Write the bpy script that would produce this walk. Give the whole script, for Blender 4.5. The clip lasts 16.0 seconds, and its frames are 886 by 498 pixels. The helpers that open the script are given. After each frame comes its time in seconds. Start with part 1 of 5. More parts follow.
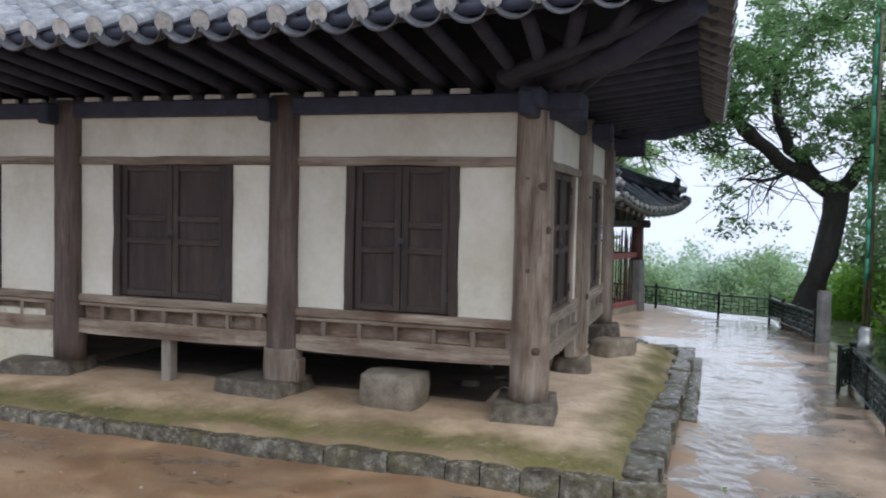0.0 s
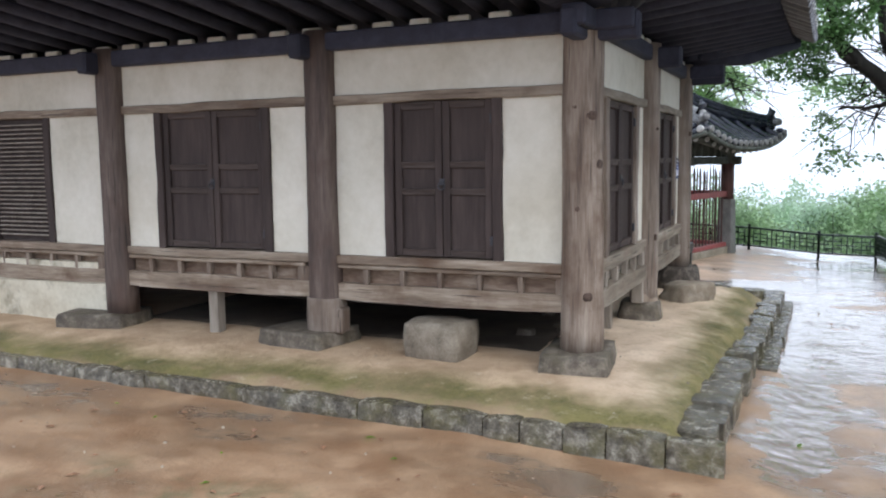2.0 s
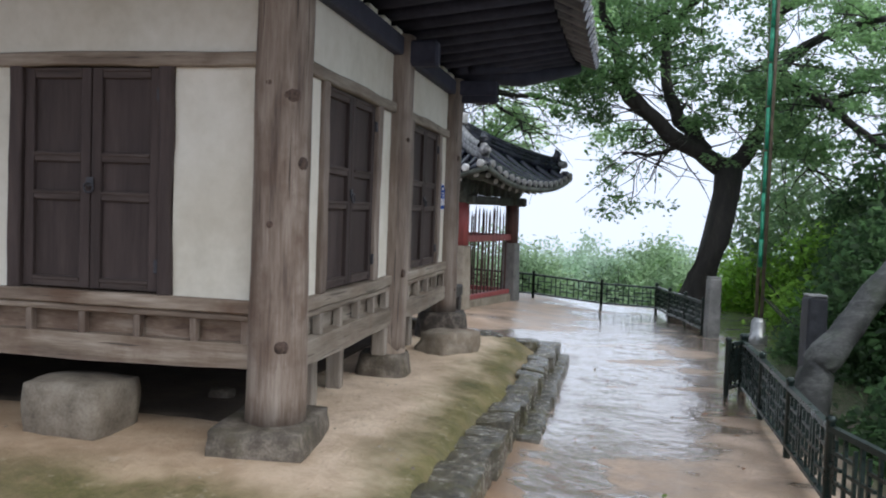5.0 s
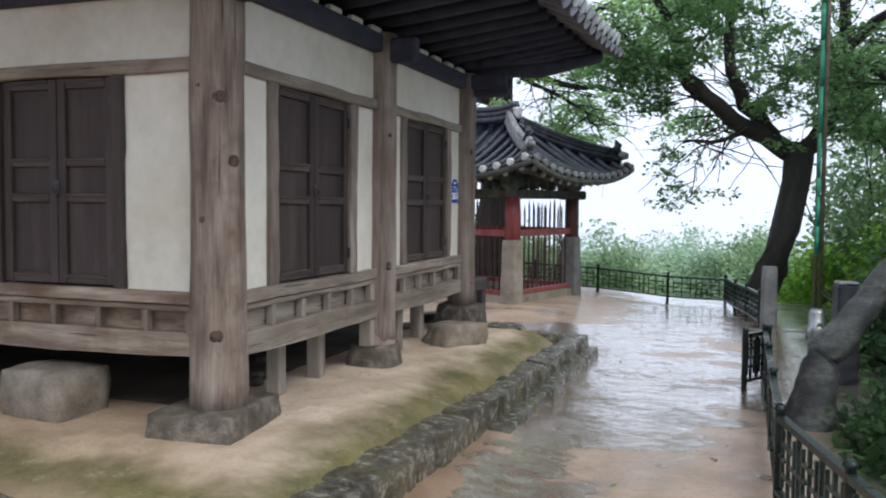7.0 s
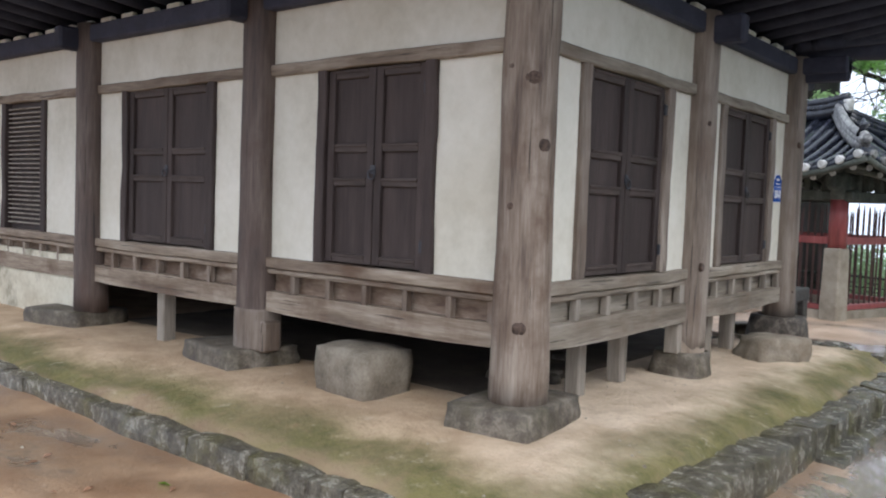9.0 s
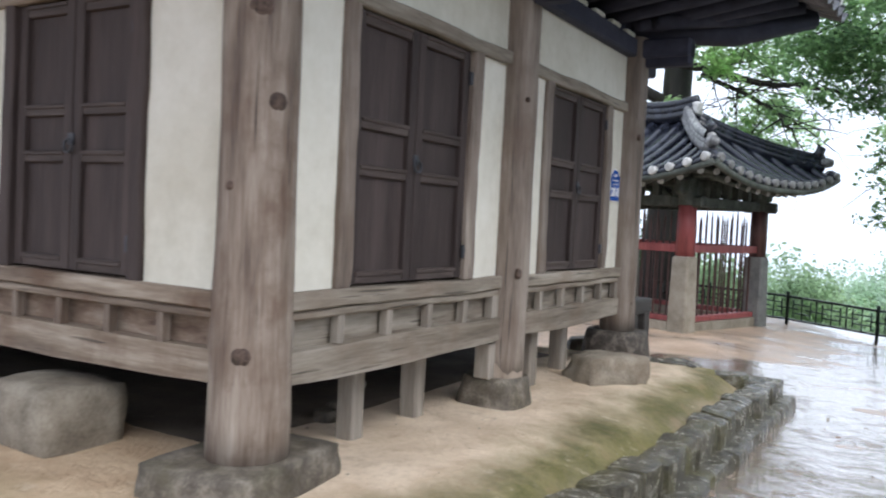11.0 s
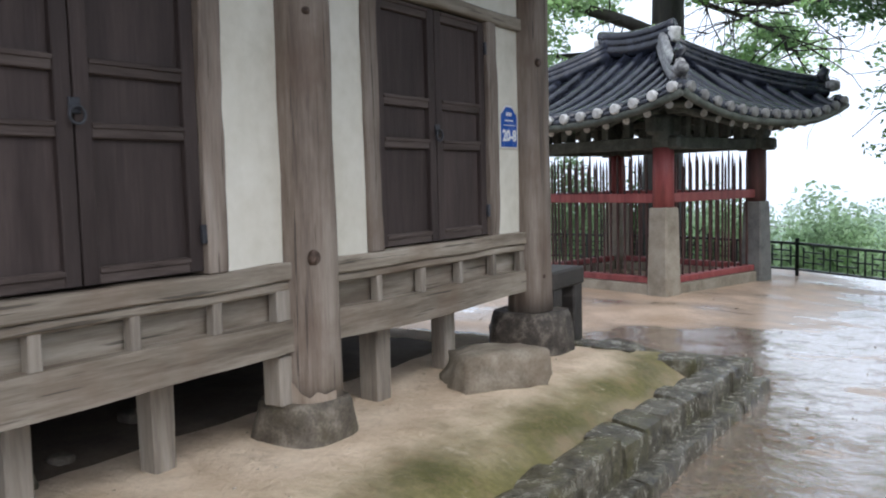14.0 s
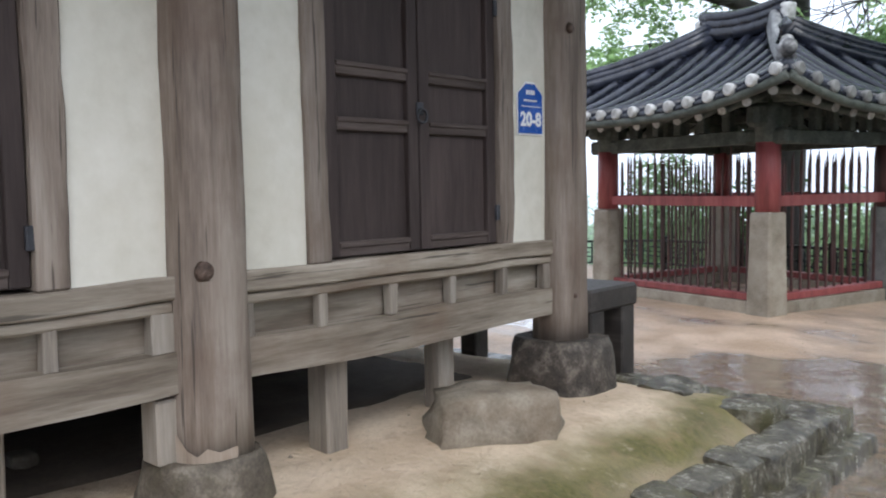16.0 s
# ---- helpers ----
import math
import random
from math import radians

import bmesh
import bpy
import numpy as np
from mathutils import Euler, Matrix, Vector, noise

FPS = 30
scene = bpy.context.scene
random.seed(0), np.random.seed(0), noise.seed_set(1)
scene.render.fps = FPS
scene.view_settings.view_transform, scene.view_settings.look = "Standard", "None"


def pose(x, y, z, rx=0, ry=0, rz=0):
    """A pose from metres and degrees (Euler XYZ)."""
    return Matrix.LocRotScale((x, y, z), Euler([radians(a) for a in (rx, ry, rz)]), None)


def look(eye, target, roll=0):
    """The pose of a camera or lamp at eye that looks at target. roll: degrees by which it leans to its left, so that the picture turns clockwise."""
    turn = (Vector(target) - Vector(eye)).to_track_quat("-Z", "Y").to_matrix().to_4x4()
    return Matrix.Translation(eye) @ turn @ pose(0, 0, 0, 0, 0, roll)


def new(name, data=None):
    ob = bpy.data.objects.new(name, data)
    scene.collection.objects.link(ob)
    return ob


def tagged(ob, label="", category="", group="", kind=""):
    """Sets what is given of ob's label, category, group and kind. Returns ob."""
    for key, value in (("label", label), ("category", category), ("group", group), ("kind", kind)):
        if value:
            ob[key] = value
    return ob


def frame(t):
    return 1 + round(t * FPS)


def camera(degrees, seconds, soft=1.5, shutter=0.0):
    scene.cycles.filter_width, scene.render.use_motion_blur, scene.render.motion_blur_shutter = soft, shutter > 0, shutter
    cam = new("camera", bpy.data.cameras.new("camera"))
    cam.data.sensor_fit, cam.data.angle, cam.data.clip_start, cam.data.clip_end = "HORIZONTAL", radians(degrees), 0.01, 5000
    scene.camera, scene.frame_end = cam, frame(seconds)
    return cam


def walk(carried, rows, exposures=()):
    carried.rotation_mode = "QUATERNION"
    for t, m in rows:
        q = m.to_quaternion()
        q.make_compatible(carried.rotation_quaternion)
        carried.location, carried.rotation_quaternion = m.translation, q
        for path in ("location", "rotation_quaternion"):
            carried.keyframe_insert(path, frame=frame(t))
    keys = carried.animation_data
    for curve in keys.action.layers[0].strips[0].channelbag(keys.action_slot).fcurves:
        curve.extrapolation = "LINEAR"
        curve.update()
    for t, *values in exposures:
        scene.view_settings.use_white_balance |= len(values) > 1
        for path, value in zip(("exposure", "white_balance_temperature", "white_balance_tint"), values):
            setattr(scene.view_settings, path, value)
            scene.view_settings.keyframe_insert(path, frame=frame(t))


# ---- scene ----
cam = camera(55.7, 16.0, soft=2.0, shutter=0.3)
PATH = [
    (0, (1.379, -6.823, 2.022), (0.767, -4.921, 1.931), 1.3),
    (0.5, (1.541, -6.77, 2.007), (0.836, -4.901, 1.915), -0.4),
    (1, (1.648, -6.611, 1.986), (0.9, -4.759, 1.882), -1.1),
    (1.5, (1.738, -6.427, 1.947), (0.944, -4.597, 1.798), -1.0),
    (2, (1.63, -6.207, 1.928), (0.804, -4.398, 1.716), -0.7),
    (2.5, (1.546, -5.88, 1.865), (0.705, -4.079, 1.64), -1.1),
    (3, (1.524, -5.567, 1.794), (0.976, -3.679, 1.424), 0.5),
    (3.5, (1.483, -5.212, 1.713), (1.182, -3.272, 1.335), -0.9),
    (4, (1.521, -4.94, 1.704), (1.216, -2.994, 1.356), -0.1),
    (4.5, (1.592, -4.568, 1.706), (1.234, -2.603, 1.604), 0.9),
    (4.7, (1.639, -4.449, 1.67), (1.267, -2.486, 1.58), 1.6),
    (6.8, (2.796, -4.05, 1.641), (2.149, -2.161, 1.537), 0.4),
    (7, (2.822, -4.109, 1.638), (2.148, -2.229, 1.535), 0.5),
    (7.5, (2.895, -4.221, 1.621), (2.043, -2.414, 1.516), 0.5),
    (8, (2.844, -4.183, 1.619), (1.756, -2.513, 1.454), 1.4),
    (10.3, (2.275, -3.064, 1.474), (0.963, -1.555, 1.421), 2.8),
    (10.5, (2.297, -2.914, 1.472), (1.054, -1.349, 1.383), 3.1),
    (11, (2.333, -2.481, 1.465), (1.308, -0.765, 1.39), 2.8),
    (11.5, (2.509, -2.128, 1.492), (1.479, -0.415, 1.436), -0.1),
    (12, (2.657, -1.836, 1.508), (1.564, -0.161, 1.511), -1.4),
    (12.5, (2.618, -1.483, 1.52), (1.5, 0.176, 1.534), -2.1),
    (13, (2.732, -1.177, 1.486), (1.57, 0.45, 1.467), -2.8),
    (13.5, (2.673, -0.886, 1.443), (1.553, 0.767, 1.329), -1.8),
    (14, (2.607, -0.58, 1.458), (1.498, 1.077, 1.299), -1.5),
    (14.5, (2.621, -0.268, 1.41), (1.468, 1.36, 1.256), 0.6),
    (15, (2.514, 0.055, 1.382), (1.33, 1.659, 1.23), 1.6),
    (15.5, (2.508, 0.359, 1.403), (1.27, 1.923, 1.251), -0.4),
    (16, (2.545, 0.629, 1.41), (1.202, 2.103, 1.261), -1.0),
]
walk(cam, [(t, look(eye, target, roll)) for t, eye, target, roll in PATH],
     [(0, -0.3), (1.2, -0.3), (2, 0.15), (2.5, 0.16), (3.5, 0.06), (4.5, -0.26), (7, -0.18), (7.5, 0.05), (8, 0.06), (10.5, 0.2), (11, 0.22), (11.5, 0.02), (12, -0.02), (12.5, 0.17), (13, 0.03), (13.5, -0.08), (14, 0.0), (14.5, 0.0), (15, 0.08), (15.5, 0.24), (16, 0.17)])

# ---- world, sun, exposure ----
world = bpy.data.worlds.new("overcast_sky")
scene.world = world
world.use_nodes = True
wn, wl = world.node_tree.nodes, world.node_tree.links
wn.clear()
sky = wn.new("ShaderNodeTexSky")
sky.sky_type, sky.sun_disc = "NISHITA", False
sky.sun_elevation, sky.sun_rotation = radians(48), radians(125)
sky.air_density, sky.dust_density, sky.ozone_density = 1.0, 6.0, 1.0
grey = wn.new("ShaderNodeHueSaturation")
grey.inputs["Saturation"].default_value = 0.12
flat = wn.new("ShaderNodeMix")
flat.data_type = "RGBA"
flat.inputs["Factor"].default_value = 0.72
flat.inputs["B"].default_value = (12.9, 14.4, 17.3, 1)
wbg = wn.new("ShaderNodeBackground")
wbg.inputs["Strength"].default_value = 0.118
wout = wn.new("ShaderNodeOutputWorld")
wl.new(sky.outputs[0], grey.inputs["Color"])
wl.new(grey.outputs[0], flat.inputs["A"])
wl.new(flat.outputs["Result"], wbg.inputs["Color"])
wl.new(wbg.outputs[0], wout.inputs["Surface"])

sun_data = bpy.data.lights.new("sun", "SUN")
sun_data.energy, sun_data.angle, sun_data.color = 0.95, radians(35), (1.0, 0.97, 0.93)
sun = new("sun", sun_data)
sun.matrix_world = look((0, 0, 20), (0.0 + 20 * math.cos(radians(48)) / math.sin(radians(48)) * math.sin(radians(125)) * -1,
                                     20 * math.cos(radians(48)) / math.sin(radians(48)) * math.cos(radians(125)) * -1, 0))

# ---- materials ----
def mat(name, base, dark=None, light=None, rough=0.7, grain=(6, 6, 6), fine=(40, 40, 40), bump=0.25, metal=0.0,
        spread=0.12, spec=0.5, coords="Object", stain=None, stain_scale=1.2, stain_amount=0.5, wet=0.0, detail=6, crack=None):
    """A surface with broad and fine variation; grain and fine are texture scales along x, y, z."""
    m = bpy.data.materials.new(name)
    m.use_nodes = True
    n, l = m.node_tree.nodes, m.node_tree.links
    b = n["Principled BSDF"]
    tc = n.new("ShaderNodeTexCoord")
    info = n.new("ShaderNodeObjectInfo")
    off = n.new("ShaderNodeVectorMath")
    off.operation = "MULTIPLY_ADD"
    off.inputs[1].default_value = (1, 1, 1)
    shift = n.new("ShaderNodeVectorMath")
    shift.operation = "SCALE"
    shift.inputs[0].default_value = (17, 31, 23)
    l.new(info.outputs["Random"], shift.inputs["Scale"])
    l.new(tc.outputs[coords], off.inputs[0])
    l.new(shift.outputs[0], off.inputs[2])

    def tex(scale, det):
        mp = n.new("ShaderNodeMapping")
        mp.inputs["Scale"].default_value = scale
        l.new(off.outputs[0], mp.inputs["Vector"])
        t = n.new("ShaderNodeTexNoise")
        t.inputs["Scale"].default_value = 1.0
        t.inputs["Detail"].default_value = det
        t.inputs["Roughness"].default_value = 0.62
        l.new(mp.outputs[0], t.inputs["Vector"])
        return t

    a, f = tex(grain, detail), tex(fine, 4)
    ramp = n.new("ShaderNodeValToRGB")
    e = ramp.color_ramp.elements
    dark = dark or tuple(c * 0.62 for c in base)
    light = light or tuple(min(1, c * 1.35) for c in base)
    e[0].position, e[0].color = 0.3, (*dark, 1)
    e[1].position, e[1].color = 0.72, (*light, 1)
    mid = e.new(0.5)
    mid.color = (*base, 1)
    add = n.new("ShaderNodeMath")
    add.operation = "MULTIPLY_ADD"
    add.inputs[1].default_value, add.inputs[2].default_value = 0.36, -0.18
    l.new(f.outputs["Fac"], add.inputs[0])
    s = n.new("ShaderNodeMath")
    l.new(a.outputs["Fac"], s.inputs[0])
    l.new(add.outputs[0], s.inputs[1])
    l.new(s.outputs[0], ramp.inputs[0])
    hsv = n.new("ShaderNodeHueSaturation")
    val = n.new("ShaderNodeMapRange")
    val.inputs["To Min"].default_value, val.inputs["To Max"].default_value = 1 - spread, 1 + spread
    l.new(info.outputs["Random"], val.inputs["Value"])
    l.new(val.outputs[0], hsv.inputs["Value"])
    l.new(ramp.outputs[0], hsv.inputs["Color"])
    out = hsv.outputs[0]
    if stain:
        st = tex((stain_scale,) * 3, 7)
        sr = n.new("ShaderNodeMapRange")
        sr.inputs["From Min"].default_value, sr.inputs["From Max"].default_value = 0.5, 0.68
        sr.inputs["To Max"].default_value = stain_amount
        l.new(st.outputs["Fac"], sr.inputs["Value"])
        mx = n.new("ShaderNodeMix")
        mx.data_type = "RGBA"
        l.new(sr.outputs[0], mx.inputs["Factor"])
        l.new(out, mx.inputs["A"])
        mx.inputs["B"].default_value = (*stain, 1)
        out = mx.outputs["Result"]
    if crack:
        ck = tex(crack, 3)
        cr = n.new("ShaderNodeMapRange")
        cr.inputs["From Min"].default_value, cr.inputs["From Max"].default_value = 0.33, 0.37
        cr.inputs["To Min"].default_value, cr.inputs["To Max"].default_value = 0.75, 0.0
        l.new(ck.outputs["Fac"], cr.inputs["Value"])
        mx = n.new("ShaderNodeMix")
        mx.data_type = "RGBA"
        l.new(cr.outputs[0], mx.inputs["Factor"])
        l.new(out, mx.inputs["A"])
        mx.inputs["B"].default_value = (*[c * 0.35 for c in dark], 1)
        out = mx.outputs["Result"]
    l.new(out, b.inputs["Base Color"])
    rr = n.new("ShaderNodeMapRange")
    rr.inputs["To Min"].default_value, rr.inputs["To Max"].default_value = max(0.03, rough - 0.18 - wet), min(1, rough + 0.15)
    l.new(s.outputs[0], rr.inputs["Value"])
    l.new(rr.outputs[0], b.inputs["Roughness"])
    b.inputs["Metallic"].default_value = metal
    b.inputs["Specular IOR Level"].default_value = spec
    if bump:
        bp = n.new("ShaderNodeBump")
        bp.inputs["Strength"].default_value, bp.inputs["Distance"].default_value = bump, 0.02
        l.new(s.outputs[0], bp.inputs["Height"])
        l.new(bp.outputs[0], b.inputs["Normal"])
    return m


V = dict(grain=(9, 9, 1.1), fine=(70, 70, 5))      # grain that runs up
HX = dict(grain=(1.1, 10, 10), fine=(5, 70, 70))     # along x
HY = dict(grain=(10, 1.1, 10), fine=(70, 5, 70))     # along y
WOOD, WOODD, WOODL = (0.205, 0.157, 0.122), (0.075, 0.05, 0.037), (0.345, 0.29, 0.24)
m_pillar = mat("weathered_pillar_wood", WOOD, WOODD, WOODL, rough=0.75, bump=0.5, stain=(0.115, 0.066, 0.042), stain_scale=3.0, stain_amount=0.75, crack=(30, 30, 1.1), **V)
m_pillardark = mat("dark_red_brown_pillar_wood", (0.1, 0.07, 0.058), (0.048, 0.032, 0.027), (0.175, 0.136, 0.115), rough=0.7, bump=0.5, stain=(0.075, 0.04, 0.03), stain_scale=1.8, stain_amount=0.7, crack=(30, 30, 1.1), **V)
m_pillargrey = mat("grey_brown_pillar_wood", (0.215, 0.171, 0.138), (0.11, 0.082, 0.064), (0.31, 0.262, 0.222), rough=0.75, bump=0.55, stain=(0.125, 0.08, 0.056), stain_scale=2.0, stain_amount=0.6, crack=(34, 34, 1.2), **V)
m_recess = mat("stained_recess_board", (0.2, 0.14, 0.1), (0.1, 0.062, 0.042), (0.32, 0.26, 0.205), rough=0.8, bump=0.3, stain=(0.09, 0.048, 0.03), stain_scale=2.6, stain_amount=0.7, grain=(4, 4, 14), fine=(12, 12, 90))
m_knot = mat("brown_knot_wood", (0.08, 0.051, 0.038), (0.035, 0.022, 0.016), (0.14, 0.095, 0.073), rough=0.8, grain=(40, 40, 40), bump=0.6)
m_beam_x = mat("weathered_beam_wood_x", (0.23, 0.178, 0.133), (0.11, 0.077, 0.056), (0.4, 0.34, 0.275), crack=(1.1, 30, 30), rough=0.75, bump=0.4, stain=(0.1, 0.052, 0.028), stain_scale=1.9, stain_amount=0.8, **HX)
m_beam_y = mat("weathered_beam_wood_y", (0.245, 0.207, 0.163), (0.125, 0.098, 0.073), (0.385, 0.34, 0.285), crack=(30, 1.1, 30), rough=0.75, bump=0.4, stain=(0.155, 0.1, 0.066), stain_scale=1.5, stain_amount=0.6, **HY)
m_strut = mat("weathered_strut_wood", (0.25, 0.215, 0.178), (0.14, 0.116, 0.094), (0.36, 0.32, 0.275), rough=0.8, bump=0.5, **V)
m_door = mat("dark_door_wood", (0.052, 0.038, 0.035), (0.033, 0.023, 0.021), (0.078, 0.058, 0.053), rough=0.7, spec=0.3, bump=0.35, spread=0.15, **V)
m_rail = mat("dark_door_rail_wood", (0.068, 0.05, 0.044), (0.036, 0.026, 0.022), (0.105, 0.082, 0.073), rough=0.68, spec=0.3, bump=0.35, grain=(2, 2, 20), fine=(8, 8, 90))
# dark wood; the blue of rain haze under the eaves is mixed in
m_eave_haze = mat("dark_eave_wood_haze_tint", (0.037, 0.04, 0.064), (0.025, 0.027, 0.045), (0.056, 0.059, 0.086), rough=0.85, bump=0.3)
m_porch = mat("dark_wet_porch_wood", (0.034, 0.028, 0.025), (0.017, 0.014, 0.012), (0.062, 0.053, 0.047), rough=0.6, bump=0.35, **HX)
m_plaster = mat("lime_plaster", (0.66, 0.63, 0.54), (0.55, 0.52, 0.43), (0.75, 0.72, 0.64), rough=0.9, grain=(1.3, 1.3, 0.9), fine=(14, 14, 14),
                bump=0.05, spread=0.03, stain=(0.5, 0.44, 0.33), stain_scale=1.1, stain_amount=0.3)
m_stone = mat("granite_base_stone", (0.115, 0.095, 0.073), (0.042, 0.033, 0.025), (0.27, 0.235, 0.19), rough=0.7, grain=(7, 7, 7), fine=(70, 70, 70), bump=0.7,
              stain=(0.07, 0.06, 0.03), stain_scale=4, stain_amount=0.7)
m_darkstone = mat("dark_hewn_stone", (0.06, 0.049, 0.04), (0.022, 0.017, 0.014), (0.2, 0.17, 0.14), rough=0.7, grain=(11, 11, 11), fine=(90, 90, 90), bump=1.0)
m_pale = mat("pale_granite", (0.33, 0.29, 0.235), (0.22, 0.19, 0.15), (0.42, 0.38, 0.32), rough=0.75, grain=(5, 5, 5), fine=(80, 80, 80), bump=0.4,
             stain=(0.17, 0.13, 0.09), stain_scale=2.2)
m_kerb = mat("wet_slate_kerb", (0.115, 0.104, 0.08), (0.03, 0.026, 0.019), (0.29, 0.27, 0.22), rough=0.29, grain=(12, 12, 12), fine=(60, 60, 60), bump=0.8, wet=0.08,
             stain=(0.115, 0.105, 0.038), stain_scale=3.2, stain_amount=0.7, spread=0.14)
m_tile = mat("wet_grey_roof_tile", (0.017, 0.02, 0.031), (0.008, 0.01, 0.015), (0.04, 0.045, 0.064), rough=0.2, grain=(6, 6, 6), fine=(50, 50, 50), bump=0.2, wet=0.08, spread=0.25)
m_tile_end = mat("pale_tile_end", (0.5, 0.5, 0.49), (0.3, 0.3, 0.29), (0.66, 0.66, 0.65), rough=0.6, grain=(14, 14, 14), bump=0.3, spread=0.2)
# the sky's bluish-white sheen on wet tiles is put into their colour
m_tile_sheen = mat("wet_roof_tile_sky_sheen", (0.25, 0.268, 0.3), (0.13, 0.14, 0.158), (0.39, 0.412, 0.45), rough=0.28, grain=(5, 5, 5), fine=(50, 50, 50), bump=0.2, wet=0.1, spread=0.2)
# darker tile copy: shade below the cover tiles is painted into it
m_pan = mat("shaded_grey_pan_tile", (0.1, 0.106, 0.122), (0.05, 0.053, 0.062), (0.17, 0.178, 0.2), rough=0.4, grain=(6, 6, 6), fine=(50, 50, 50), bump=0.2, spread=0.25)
m_red = mat("red_painted_wood", (0.3, 0.07, 0.072), (0.19, 0.046, 0.047), (0.39, 0.12, 0.115), rough=0.5, bump=0.15, **V)
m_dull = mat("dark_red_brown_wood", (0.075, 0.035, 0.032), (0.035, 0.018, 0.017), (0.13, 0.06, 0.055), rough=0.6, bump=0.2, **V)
m_green = mat("faded_green_wood", (0.075, 0.086, 0.074), (0.034, 0.038, 0.033), (0.135, 0.145, 0.128), rough=0.75, bump=0.3, grain=(5, 5, 5))
m_iron = mat("black_painted_iron", (0.02, 0.034, 0.031), (0.011, 0.018, 0.016), (0.042, 0.062, 0.056), rough=0.38, metal=0.4, bump=0.15, wet=0.1, spread=0.1)
m_bark = mat("wet_dark_bark", (0.02, 0.017, 0.015), (0.008, 0.007, 0.006), (0.045, 0.039, 0.034), rough=0.75, grain=(9, 9, 2.2), fine=(60, 60, 16), bump=0.8)
m_barkpale = mat("pale_wet_bark", (0.05, 0.052, 0.049), (0.014, 0.015, 0.014), (0.15, 0.155, 0.145), rough=0.6, grain=(3, 9, 9), fine=(20, 60, 60), bump=0.7, stain=(0.05, 0.07, 0.03), stain_scale=3)
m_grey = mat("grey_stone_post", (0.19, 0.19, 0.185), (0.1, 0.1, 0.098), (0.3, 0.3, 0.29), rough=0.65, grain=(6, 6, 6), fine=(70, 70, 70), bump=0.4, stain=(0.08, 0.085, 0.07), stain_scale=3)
m_navy = mat("dark_wet_granite", (0.032, 0.034, 0.042), (0.017, 0.018, 0.022), (0.06, 0.063, 0.072), rough=0.5, grain=(8, 8, 8), fine=(70, 70, 70), bump=0.4)
m_net = mat("green_net_sleeve", (0.012, 0.22, 0.12), (0.006, 0.12, 0.07), (0.05, 0.36, 0.22), rough=0.55, grain=(3, 3, 9), fine=(60, 60, 60), bump=0.3)
m_steel = mat("galvanised_steel", (0.42, 0.43, 0.43), (0.25, 0.26, 0.26), (0.6, 0.61, 0.61), rough=0.4, metal=0.8, bump=0.1)
m_brass = mat("dull_brown_pole", (0.17, 0.14, 0.1), (0.1, 0.08, 0.06), (0.25, 0.2, 0.15), rough=0.5, metal=0.3, bump=0.1)
m_blue = mat("blue_enamel", (0.012, 0.075, 0.33), (0.01, 0.06, 0.28), (0.018, 0.09, 0.38), rough=0.25, bump=0.0, grain=(3, 3, 3))
m_white = mat("white_enamel", (0.8, 0.8, 0.8), (0.74, 0.74, 0.74), (0.84, 0.84, 0.84), rough=0.35, bump=0.0, grain=(3, 3, 3))
m_plinth = mat("stained_plinth_plaster", (0.6, 0.56, 0.45), (0.46, 0.41, 0.31), (0.72, 0.68, 0.57), rough=0.9, grain=(2, 2, 2), fine=(18, 18, 18),
               bump=0.15, spread=0.03, stain=(0.13, 0.105, 0.06), stain_scale=2.4, stain_amount=0.9)
# brown earth, darkened further with the shade under the floor
m_floor_shade = mat("under_floor_shade_earth", (0.085, 0.065, 0.048), (0.045, 0.034, 0.025), (0.14, 0.108, 0.08), rough=0.95, grain=(2, 2, 2), bump=0.4)
m_newfoot = mat("pale_repair_wood", (0.32, 0.255, 0.2), (0.2, 0.15, 0.11), (0.42, 0.35, 0.29), rough=0.8, bump=0.3, stain=(0.24, 0.11, 0.055), stain_scale=4, stain_amount=0.8, **V)
m_boulder = mat("brown_grey_boulder", (0.26, 0.222, 0.172), (0.14, 0.114, 0.084), (0.38, 0.335, 0.27), rough=0.85, grain=(5, 5, 5), fine=(60, 60, 60), bump=0.6, stain=(0.16, 0.105, 0.065), stain_scale=3)
m_clay = mat("rust_stained_foot", (0.25, 0.13, 0.07), (0.15, 0.08, 0.045), (0.34, 0.2, 0.13), rough=0.8, **V)


